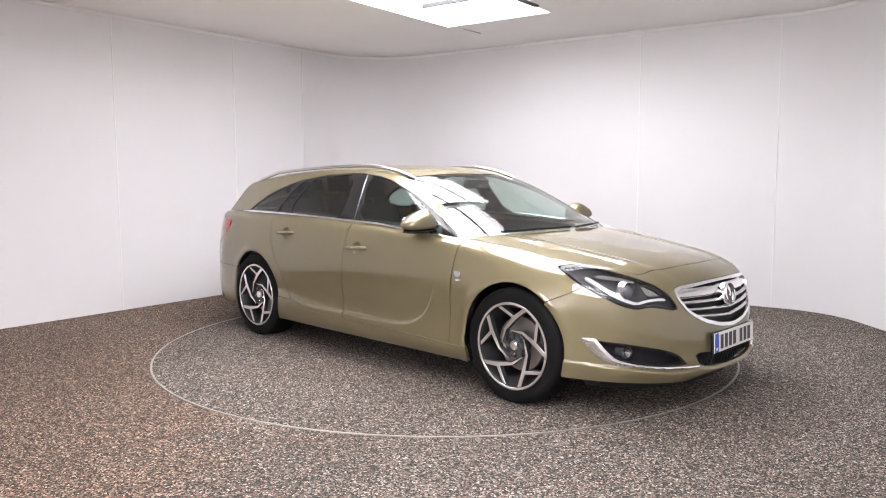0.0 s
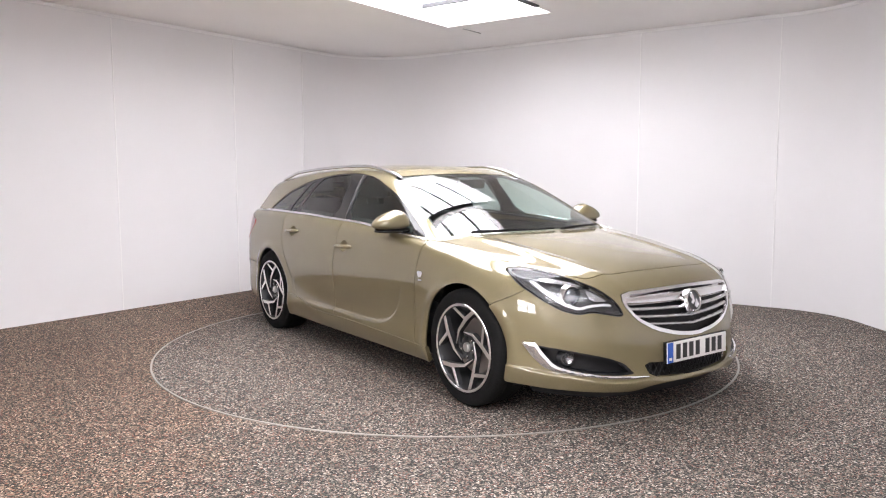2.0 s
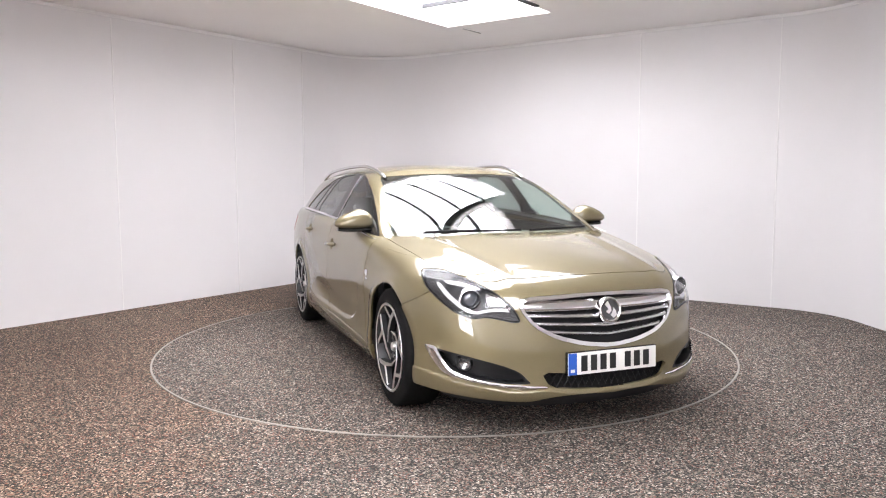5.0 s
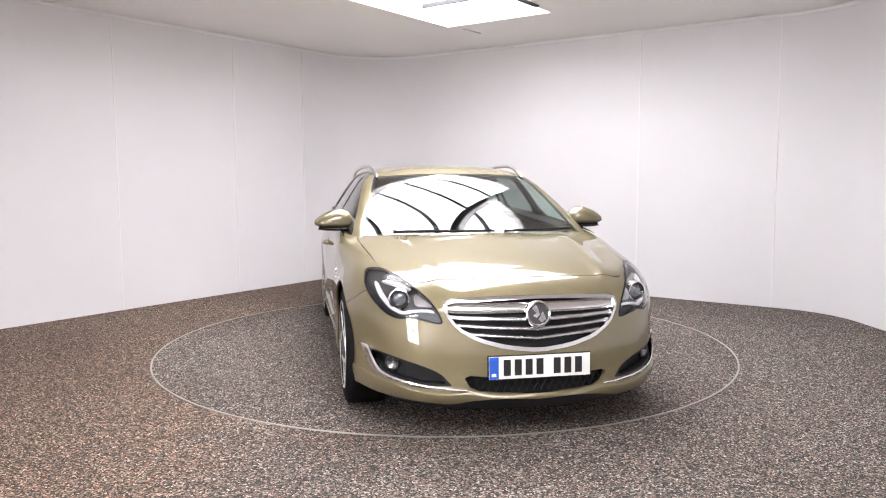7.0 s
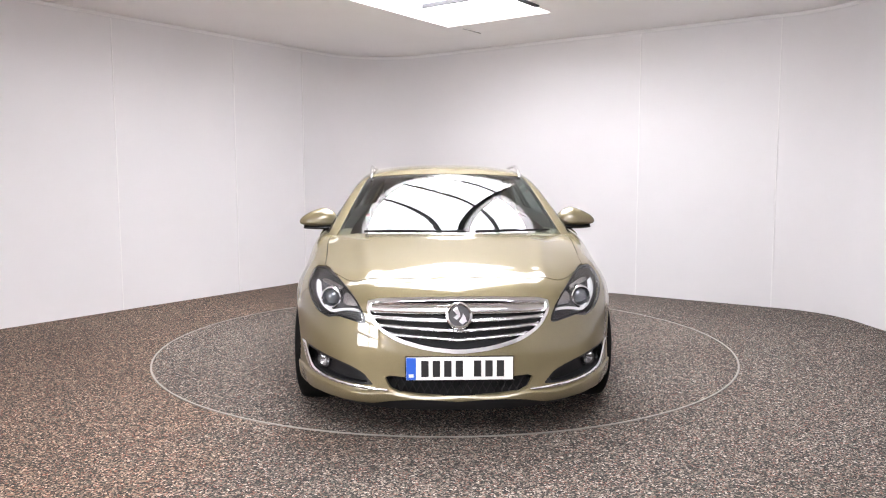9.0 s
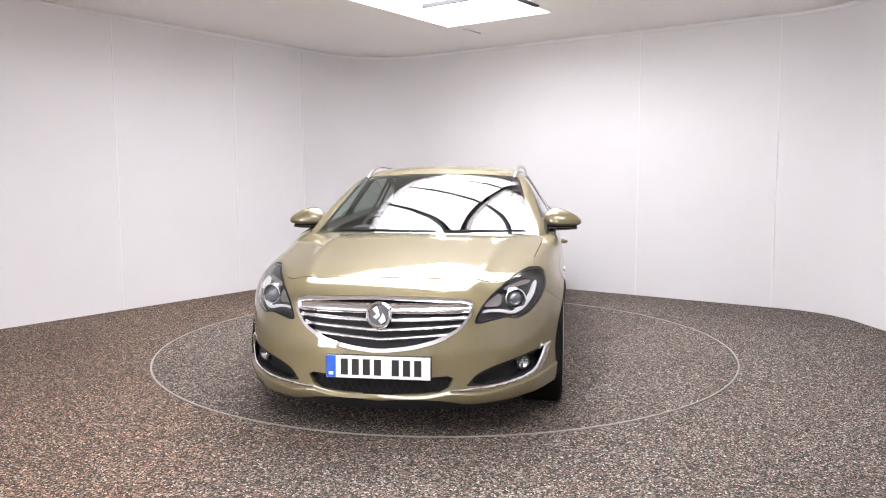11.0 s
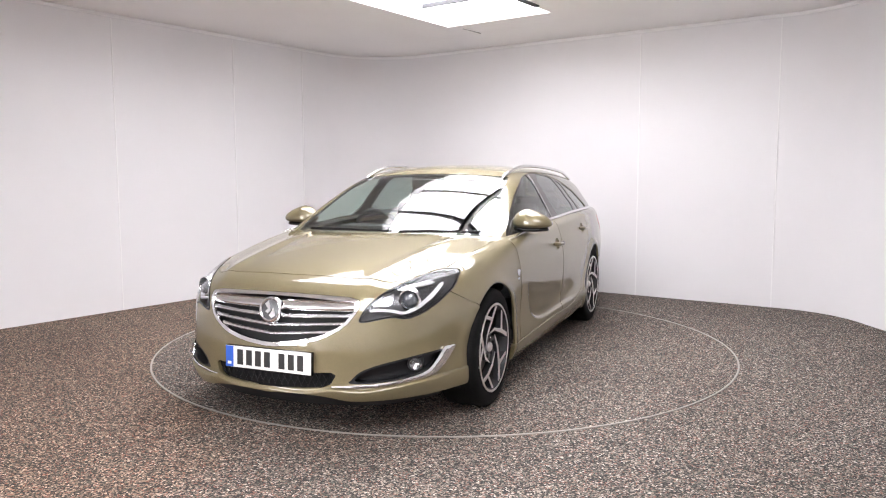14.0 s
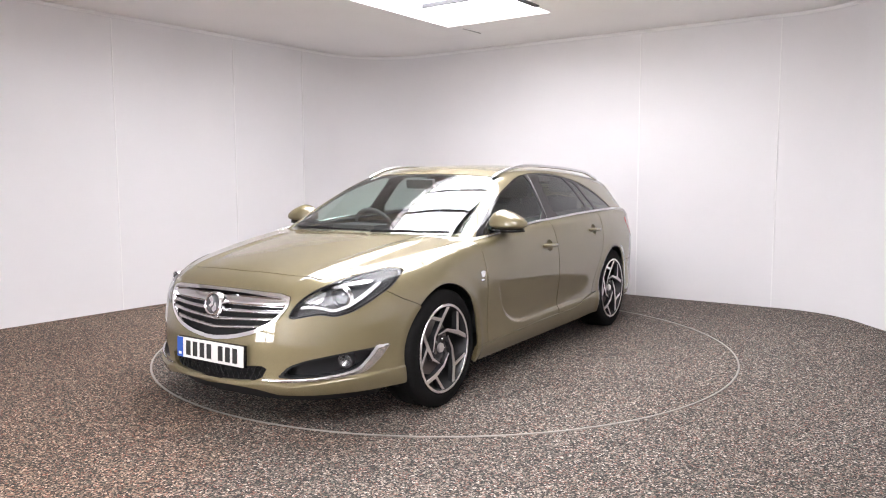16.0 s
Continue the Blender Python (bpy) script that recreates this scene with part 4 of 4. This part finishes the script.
def greenhouse():
    up = upper_body
    foot = lambda x, y, z: z - 0.93
    def on_screen(x, y, z):
        """Above nought on the windscreen's face, inside its border."""
        a = np.abs(y)
        return np.minimum(0.722 - 0.40 * (z - 0.98) - a, ROOF_MID(x) * 0 + 1.318 + 0.022 * (1 - (a / 0.55) ** 2) - z)
    for s in (1, -1):
        y0, y1 = 0.3, 1.0
        patch("side_frame", up, rays_side(-2.35, 1.0, 0.93, 1.44, s, 0.0105, 0.10), [
            lambda x, y, z: -inside_of(DAYLIGHT, x, z, 1),
            lambda x, y, z: np.abs(y) - 0.535,
            lambda x, y, z: -np.minimum(on_screen(x, y, z), x + 0.25),
            lambda x, y, z: x + 2.12 - 0.6 * (z - 1.0)], PAINT, CAR, "gold-green roof pillars and window frame", 0.015)
        patch("windscreen_pillar", up, rays_fore(0.50 if s > 0 else -0.86, 0.86 if s > 0 else -0.50, 0.93, 1.345, 1, 0.0, 0.007), [
            lambda x, y, z: -on_screen(x, y, z), lambda x, y, z: -inside_of(DAYLIGHT, x, z, 1), lambda x, y, z: x - 0.08], PAINT, CAR, "gold-green windscreen pillar", 0.0, 0.0006)
        trim = patch("window_trim", up, rays_side(-1.75, 0.90, 0.92, 1.37, s, 0.009, 0.10), [
            lambda x, y, z: inside_of(DAYLIGHT, x, z, 1, 0.004),
            lambda x, y, z: -inside_of(PANE_FRONT, x, z, 1), lambda x, y, z: -inside_of(PANE_REAR, x, z, 1), lambda x, y, z: -inside_of(PANE_QUARTER, x, z, 1), lambda x, y, z: -inside_of(PANE_FIXED, x, z, 1)],
            GLOSS_BLACK, CAR, "gloss black window pillars and seals", 0.012, -0.003)
        for name, pane, mat in (("front_window", PANE_FRONT, SIDE_GLASS), ("rear_window", PANE_REAR, PRIVACY_GLASS), ("fixed_window", PANE_FIXED, PRIVACY_GLASS), ("quarter_window", PANE_QUARTER, PRIVACY_GLASS)):
            g = patch(name, up, rays_side(min(p[0] for p in pane) - 0.02, max(p[0] for p in pane) + 0.02, 0.92, 1.37, s, 0.014, 0.10), [lambda x, y, z, pane=pane: inside_of(pane, x, z, 1, 0.003)], mat, CAR, "", 0.0, -0.006)
            g.visible_shadow = False
        # bright blade on the door pillar
        pts = [(-0.128 - 0.095 * t, 0, 1.012 + 0.315 * t) for t in np.linspace(0, 1, 10)]
        pts = [tuple(shoot(up, np.array([[x, 0.1 * s, z]]), np.array([[0.0, s, 0.0]]), 1.2)[0]) for x, _, z in pts]
        tube("pillar_blade", pts, 0.0022, SATIN, CAR, "thin bright pillar strip", 6)
        # roof rail
        pts, rad = [], []
        for t in np.linspace(0, 1, 48):
            x = 0.20 - 1.98 * t
            y = 0.556 + 0.025 * math.sin(math.pi * t) + 0.02 * t
            z = float(shoot(up, np.array([[x, s * y, 1.0]]), np.array([[0.0, 0.0, 1.0]]), 0.7)[0][2])
            rise = 0.033 * min(1, t / 0.22, (1 - t) / 0.16)
            pts.append((x, s * y, z + rise + 0.006))
            rad.append(0.0125 if 0.02 < t < 0.98 else 0.008)
        tube("roof_rail", pts, rad, SATIN, CAR, "satin silver roof rail", 10)
    patch("roof", up, rays_top(-2.30, 0.55, -0.537, 0.537, 0.018, 1.05), [
        lambda x, y, z: -np.minimum(on_screen(x, y, z), x + 0.25), lambda x, y, z: x + 2.16 + 0.12 * np.abs(y)], PAINT, CAR, "gold-green metallic roof", 0.02)
    g = patch("windscreen", up, rays_fore(-0.80, 0.80, 0.945, 1.36, 1, 0.0, 0.012), [lambda x, y, z: on_screen(x, y, z) + 0.006], SCREEN_GLASS, CAR, "clear laminated windscreen", 0.0, -0.002)
    g.visible_shadow = False
    patch("screen_border", up, rays_fore(-0.80, 0.80, 0.945, 1.36, 1, 0.0, 0.008), [on_screen, lambda x, y, z: -on_screen(x, y, z) + 0.016, lambda x, y, z: z - 0.975], GLOSS_BLACK, CAR, "black printed windscreen border", 0.01, -0.004)
    tail = patch("tailgate", up, rays_tail(-0.9, 0.9, 0.96, 1.34, 0.02), [lambda x, y, z: -2.10 + 0.6 * (z - 1.0) - x - GAP], GLOSS_BLACK, CAR, "dark glazed tailgate", 0.02)
    patch("rear_bumper", lower_body, rays_tail(-1.0, 1.0, 0.20, 1.05, 0.02), [
        lambda x, y, z: -2.20 + 0.35 * (z - 0.6) - x - GAP, lambda x, y, z: -inside_of(TAIL_LIGHT, x, z, 1, 0.003)], PAINT, CAR, "gold-green rear bumper and tailgate skin", 0.02)
    for s in (1, -1):
        patch("bumper_corner", lower_body, rays_side(-2.30, -1.60, 0.22, 0.58, s, 0.012), [lambda x, y, z: 0.548 - z, lambda x, y, z: arch(-AXLE, 0.352)(x, y, z), lambda x, y, z: x + 2.20 - 0.35 * (z - 0.6), lambda x, y, z: -1.5 - x], PAINT, CAR, "gold-green bumper corner", 0.02)
    bm = bmesh.new()
    lathe(bm, [(0.018, 0.0), (0.014, 0.012), (0.004, 0.03), (0.0005, 0.035)], Matrix.Translation((-1.45, 0.0, 1.372)), 16)
    part("aerial", bm, GLOSS_BLACK, CAR, "short black roof aerial")


def wing_mirror(s):
    root = new("wing_mirror")
    root.parent = CAR
    cx, cy, cz = 0.60, s * 0.905, 1.006
    def pod(x, y, z):
        a, b, c = (x - cx), (np.abs(y) - 0.90), (z - cz)
        k = 0.133
        f = (np.abs(a / 0.088) ** 2.2 + np.abs(b / k) ** 2.4 + np.abs(c / np.where(c > 0, 0.100 - 0.30 * np.maximum(b + 0.03, 0), 0.030)) ** 2.3) ** 0.42 - 1
        return f * 0.06
    # painted cap above, black tray below
    th = blob("cap", pod, (cx, cy, cz), PAINT, root, "gold-green mirror cap", 64, 40)
    def tray(x, y, z):
        a, b, c = (x - cx + 0.004), (np.abs(y) - 0.885), (z - (cz - 0.035))
        f = (np.abs(a / 0.084) ** 2.4 + np.abs(b / 0.136) ** 2.8 + np.abs(c / 0.018) ** 2.2) ** 0.42 - 1
        return f * 0.02
    blob("tray", tray, (cx, s * 0.885, cz - 0.034), GLOSS_BLACK, root, "black lower tray", 48, 20)
    def glass(x, y, z):
        a, b, c = (x - cx + 0.070), (np.abs(y) - 0.905), (z - cz - 0.012)
        return ((np.abs(a / 0.010) ** 2 + np.abs(b / 0.078) ** 3 + np.abs(c / 0.042) ** 3) ** 0.4 - 1) * 0.01
    blob("mirror_glass", glass, (cx - 0.070, s * 0.905, cz + 0.012), MIRROR, root, "mirror glass", 40, 20)
    tube("arm", [(cx + 0.03, s * 0.79, cz - 0.058), (cx + 0.025, s * 0.815, cz - 0.046), (cx + 0.01, s * 0.86, cz - 0.034)], [0.030, 0.026, 0.026], BLACK, root, "black mirror arm", 12, 0.6)


def wheel(s, x, name):
    """One alloy wheel; the outer face looks along the wheel's +z before it is stood up."""
    root = new("wheel")
    root.parent = CAR
    face = 0.893
    m = Matrix.Translation((x, s * face, HUB_Z)) @ Matrix.Rotation(radians(-90 * s), 4, "X")
    bm = bmesh.new()
    lathe(bm, [(RIM_R - 0.004, 0.0), (RIM_R + 0.006, 0.005), (RIM_R + 0.018, 0.008), (RIM_R + 0.045, 0.008), (TYRE_R - 0.016, 0.0), (TYRE_R - 0.004, -0.010), (TYRE_R, -0.03), (TYRE_R + 0.001, -0.11), (TYRE_R, -0.19),
               (TYRE_R - 0.006, -0.212), (TYRE_R - 0.04, -0.226), (RIM_R, -0.215)], m, 96)
    tyre = part("tyre", bm, TYRE, root, "black low-profile tyre", 50)
    bm = bmesh.new()
    for k in range(3):
        r = TYRE_R + 0.0012
        lathe(bm, [(r, -0.055 - 0.045 * k), (r - 0.006, -0.058 - 0.045 * k), (r - 0.006, -0.063 - 0.045 * k), (r, -0.066 - 0.045 * k)], m, 96)
    part("groove", bm, GLOSS_BLACK, root)
    bm = bmesh.new()
    lathe(bm, [(RIM_R - 0.002, 0.004), (RIM_R + 0.002, 0.010), (RIM_R - 0.010, 0.010), (RIM_R - 0.016, 0.002), (RIM_R - 0.020, -0.02), (RIM_R - 0.040, -0.07), (RIM_R - 0.045, -0.20)], m, 96)
    part("rim", bm, ALLOY_DARK, root, "dark grey alloy rim barrel", 35)
    bm = bmesh.new()
    lathe(bm, [(RIM_R - 0.012, 0.0090), (RIM_R - 0.0105, 0.0112), (RIM_R + 0.001, 0.0112), (RIM_R + 0.003, 0.008)], m, 96)
    part("rim_edge", bm, ALLOY, root, "bright machined rim edge", 35)

    def flat(pts, z0, z1, mat, label, nm, deep=0.03):
        bm = bmesh.new()
        lo = [bm.verts.new(m @ Vector((p[0], p[1], z0(math.hypot(*p)) - deep))) for p in pts]
        hi = [bm.verts.new(m @ Vector((p[0], p[1], z1(math.hypot(*p))))) for p in pts]
        n = len(pts)
        bm.faces.new(hi)
        for j in range(n):
            bm.faces.new((lo[j], lo[(j + 1) % n], hi[(j + 1) % n], hi[j]))
        bmesh.ops.bevel(bm, geom=[e for e in bm.edges if e.verts[0] in hi and e.verts[1] in hi], offset=0.002, segments=1, affect="EDGES")
        bmesh.ops.triangulate(bm, faces=[f for f in bm.faces if len(f.verts) > 4])
        part(nm, bm, mat, root, label, 25)

    def pol(r, a):
        return (RIM_R * r * math.cos(radians(a)), RIM_R * r * math.sin(radians(a)))

    dish = lambda r: 0.004 - 0.035 * max(0.0, 1 - r / 0.2) ** 1.3
    low = lambda r: dish(r) - 0.0035
    def ribbon(pts, widths):
        """The outline of a band that tapers along a few (radius share, degrees) points."""
        c = [Vector(pol(*p)) for p in pts]
        one, two = [], []
        for k, (p, w) in enumerate(zip(c, widths)):
            d = (c[min(k + 1, len(c) - 1)] - c[max(k - 1, 0)]).normalized()
            off = Vector((-d.y, d.x)) * w * RIM_R / 2
            one.append(tuple(p + off))
            two.append(tuple(p - off))
        return one + two[::-1]

    for k in range(5):
        a = 72 * k + (130 if s > 0 else 83)
        # a swept arm from beside the hub that bends outward at its knee, and a fork back to the rim
        arm, fork = [(0.35, a + 92), (0.43, a + 40), (0.68, a), (0.965, a - 16)], [(0.66, a + 2), (0.965, a + 31)]
        flat(ribbon(arm, (0.02, 0.058, 0.10, 0.095)), dish, dish, ALLOY, "machined bright spoke", "spoke", 0.004)
        flat(ribbon(fork, (0.080, 0.070)), lambda r: dish(r) - 0.0006, lambda r: dish(r) - 0.0006, ALLOY, "", "spoke_fork", 0.004)
        flat(ribbon([(0.14, a + 112), (0.30, a + 85)] + arm[1:], (0.12, 0.09, 0.068, 0.108, 0.102)), low, low, ALLOY_DARK, "dark grey cast web", "spoke_web")
        flat(ribbon(fork, (0.088, 0.078)), lambda r: low(r) - 0.001, lambda r: low(r) - 0.001, ALLOY_DARK, "", "spoke_web")
        bm = bmesh.new()
        p = pol(0.215, a + 40)
        lathe(bm, [(0.0005, 0.012), (0.008, 0.012), (0.0105, 0.008), (0.0105, -0.02)], m @ Matrix.Translation((p[0], p[1], -0.035)), 8)
        part("wheel_bolt", bm, SATIN, root)
    bm = bmesh.new()
    lathe(bm, [(0.0005, -0.010), (0.020, -0.011), (0.026, -0.016), (0.029, -0.03)], m, 32)
    part("centre_cap", bm, ALLOY, root, "silver centre cap")
    bm = bmesh.new()
    lathe(bm, [(0.028, -0.028), (0.055, -0.034), (0.075, -0.038), (0.08, -0.075)], m, 40)
    part("hub", bm, ALLOY_DARK, root)
    bm = bmesh.new()
    lathe(bm, [(0.06, -0.085), (0.160, -0.085), (0.162, -0.09), (0.162, -0.11), (0.06, -0.112)], m, 64)
    part("brake_disc", bm, DISC, root, "worn steel brake disc")


def wheel_well(s, x):
    bm = bmesh.new()
    m = Matrix.Translation((x, s * 0.55, HUB_Z)) @ Matrix.Rotation(radians(-90 * s), 4, "X")
    lathe(bm, [(0.02, 0.0), (0.40, 0.0), (0.41, 0.05), (0.39, 0.285)], m, 64)
    bmesh.ops.delete(bm, geom=[v for v in bm.verts if v.co.z < 0.15], context="VERTS")
    part("wheel_arch_liner", bm, BLACK, CAR, "black plastic wheel arch liner")


def wiper(s, x0, y0, x1, y1):
    root = new("wiper")
    root.parent = CAR
    pts = []
    for t in np.linspace(0, 1, 14):
        y = y0 + (y1 - y0) * t
        z = 0.955 + 0.003 * math.sin(math.pi * t) + 0.005 * t
        q = shoot(upper_body, np.array([[0.2, y, z]]), np.array([[1.0, 0.0, 0.0]]), 1.4)[0]
        pts.append((q[0] + 0.012, y, z + 0.010))
    tube("blade", pts, 0.007, BLACK, root, "black wiper blade", 6)
    tube("wiper_arm", [(p[0] + 0.016, p[1], p[2] + 0.004) for p in pts[:8]], 0.009, BLACK, root, "black wiper arm", 6)


def cabin():
    bm = bmesh.new()
    box(bm, -1.95, 1.85, -0.72, 0.72, 0.17, 0.30, Matrix(), 0.03)
    part("floor_pan", bm, BLACK, CAR, "black underbody")
    for x0, x1 in ((0.98, 1.02), (-2.1, -2.04)):
        bm = bmesh.new()
        box(bm, x0, x1, -0.78, 0.78, 0.25, 0.90)
        part("bulkhead", bm, CABIN, CAR)
    for s in (1, -1):
        bm = bmesh.new()
        box(bm, -2.0, 0.66, s * 0.79 - 0.02, s * 0.79 + 0.02, 0.3, 0.945, Matrix(), 0.01)
        part("door_card", bm, CABIN, CAR, "dark inner door trim")
    # dashboard
    bm = bmesh.new()
    prof = [(0.94, 0.88), (0.78, 0.925), (0.55, 0.925), (0.48, 0.88), (0.47, 0.75), (0.55, 0.55), (0.98, 0.5)]
    rows = [[bm.verts.new((x - 0.10 * (abs(y) / 0.78) ** 2, y, z - 0.015 * (abs(y) / 0.78) ** 2)) for x, z in prof] for y in np.linspace(-0.66, 0.66, 13)]
    for a, b in zip(rows, rows[1:]):
        for j in range(len(prof)):
            bm.faces.new((a[j], a[(j + 1) % len(prof)], b[(j + 1) % len(prof)], b[j]))
    bm.faces.new(rows[0])
    bm.faces.new(rows[-1])
    part("dashboard", bm, CABIN, CAR, "dark soft-touch dashboard", 50)
    bm = bmesh.new()
    hood = Matrix.Translation((0.52, -0.37, 0.935))
    box(bm, -0.10, 0.12, -0.20, 0.20, -0.04, 0.035, hood, 0.03)
    part("instrument_hood", bm, CABIN, CAR)
    wheel_root = new("steering_wheel")
    wheel_root.parent = CAR
    m = Matrix.Translation((0.36, -0.37, 0.905)) @ Matrix.Rotation(radians(-64), 4, "Y")
    pts = [m @ Vector((0.185 * math.cos(t), 0.185 * math.sin(t), 0)) for t in np.linspace(0, 2 * math.pi, 40, endpoint=False)]
    tube("wheel_rim", pts, 0.0155, CABIN, wheel_root, "black leather wheel rim", 10, closed=True)
    bm = bmesh.new()
    box(bm, -0.06, 0.06, -0.075, 0.075, -0.03, 0.02, m, 0.02)
    box(bm, -0.02, 0.02, -0.18, 0.18, -0.01, 0.008, m, 0.006)
    box(bm, -0.18, 0.0, -0.015, 0.015, -0.01, 0.008, m, 0.006)
    part("wheel_boss", bm, CABIN, wheel_root)
    for y in (-0.37, 0.37):
        seat(-0.22, y, 0.0)
    for y in (-0.40, 0.0, 0.40):
        seat(-1.10, y, 0.03, 0.36)
    bm = bmesh.new()
    box(bm, -0.02, 0.02, -0.12, 0.12, -0.035, 0.035, Matrix.Translation((0.29, 0.0, 1.265)) @ Matrix.Rotation(radians(12), 4, "Y"), 0.012)
    part("interior_mirror", bm, CABIN, CAR, "dark rear-view mirror")
    def lining(x, y, z):
        return upper_body(x, y, z + 0.028)
    patch("headlining", lining, rays_top(-2.0, 0.12, -0.52, 0.52, 0.05, 1.05), [], LINER, CAR, "pale fabric headlining", 0.0)


def seat(x, y, lift, wide=0.50):
    root = new("seat")
    root.parent = CAR
    bm = bmesh.new()
    box(bm, -0.26, 0.26, -wide / 2, wide / 2, 0.42, 0.58, Matrix.Translation((x + 0.15, y, lift)), 0.05)
    part("cushion", bm, CLOTH, root)
    bm = bmesh.new()
    box(bm, -0.06, 0.06, -wide / 2, wide / 2, 0.0, 0.62, Matrix.Translation((x - 0.12, y, 0.5 + lift)) @ Matrix.Rotation(radians(-17), 4, "Y"), 0.05)
    part("backrest", bm, CLOTH, root)
    hm = Matrix.Translation((x - 0.31, y, 1.115 + lift)) @ Matrix.Rotation(radians(-10), 4, "Y")
    bm = bmesh.new()
    box(bm, -0.045, 0.045, -0.13, 0.13, 0.03, 0.20, hm, 0.035)
    part("headrest", bm, CLOTH, root)
    for k in (-0.05, 0.05):
        bm = bmesh.new()
        lathe(bm, [(0.006, -0.04), (0.006, 0.05)], hm @ Matrix.Translation((0, k, 0)), 8)
        part("headrest_post", bm, SATIN, root)


front_panels()
lip()
grille()
intake()
number_plate()
for side in (1, -1):
    headlight(side)
    fog(side)
    door_set(side)
    wing_mirror(side)
    wheel(side, AXLE, "front")
    wheel(side, -AXLE, "rear")
    wheel_well(side, AXLE)
    wheel_well(side, -AXLE)
greenhouse()
wiper(1, 0, -0.55, 0, 0.10)
wiper(-1, 0, 0.16, 0, 0.66)
cabin()
# the car's own origin is the turntable's centre: it stands a little forward of it
for child in CAR.children:
    child.location = Vector(child.location) + Vector((0.043, 0.004, 0.0))

TURN_START, TURN_RATE = -44.29, -4.893


def motions():
    """The turntable and the car on it turn clockwise at an even pace."""
    for thing in (TABLE, CAR):
        walk(thing, [(2.0 * k, pose(0, 0, 0, 0, 0, TURN_START + TURN_RATE * 2.0 * k)) for k in range(9)])


motions()
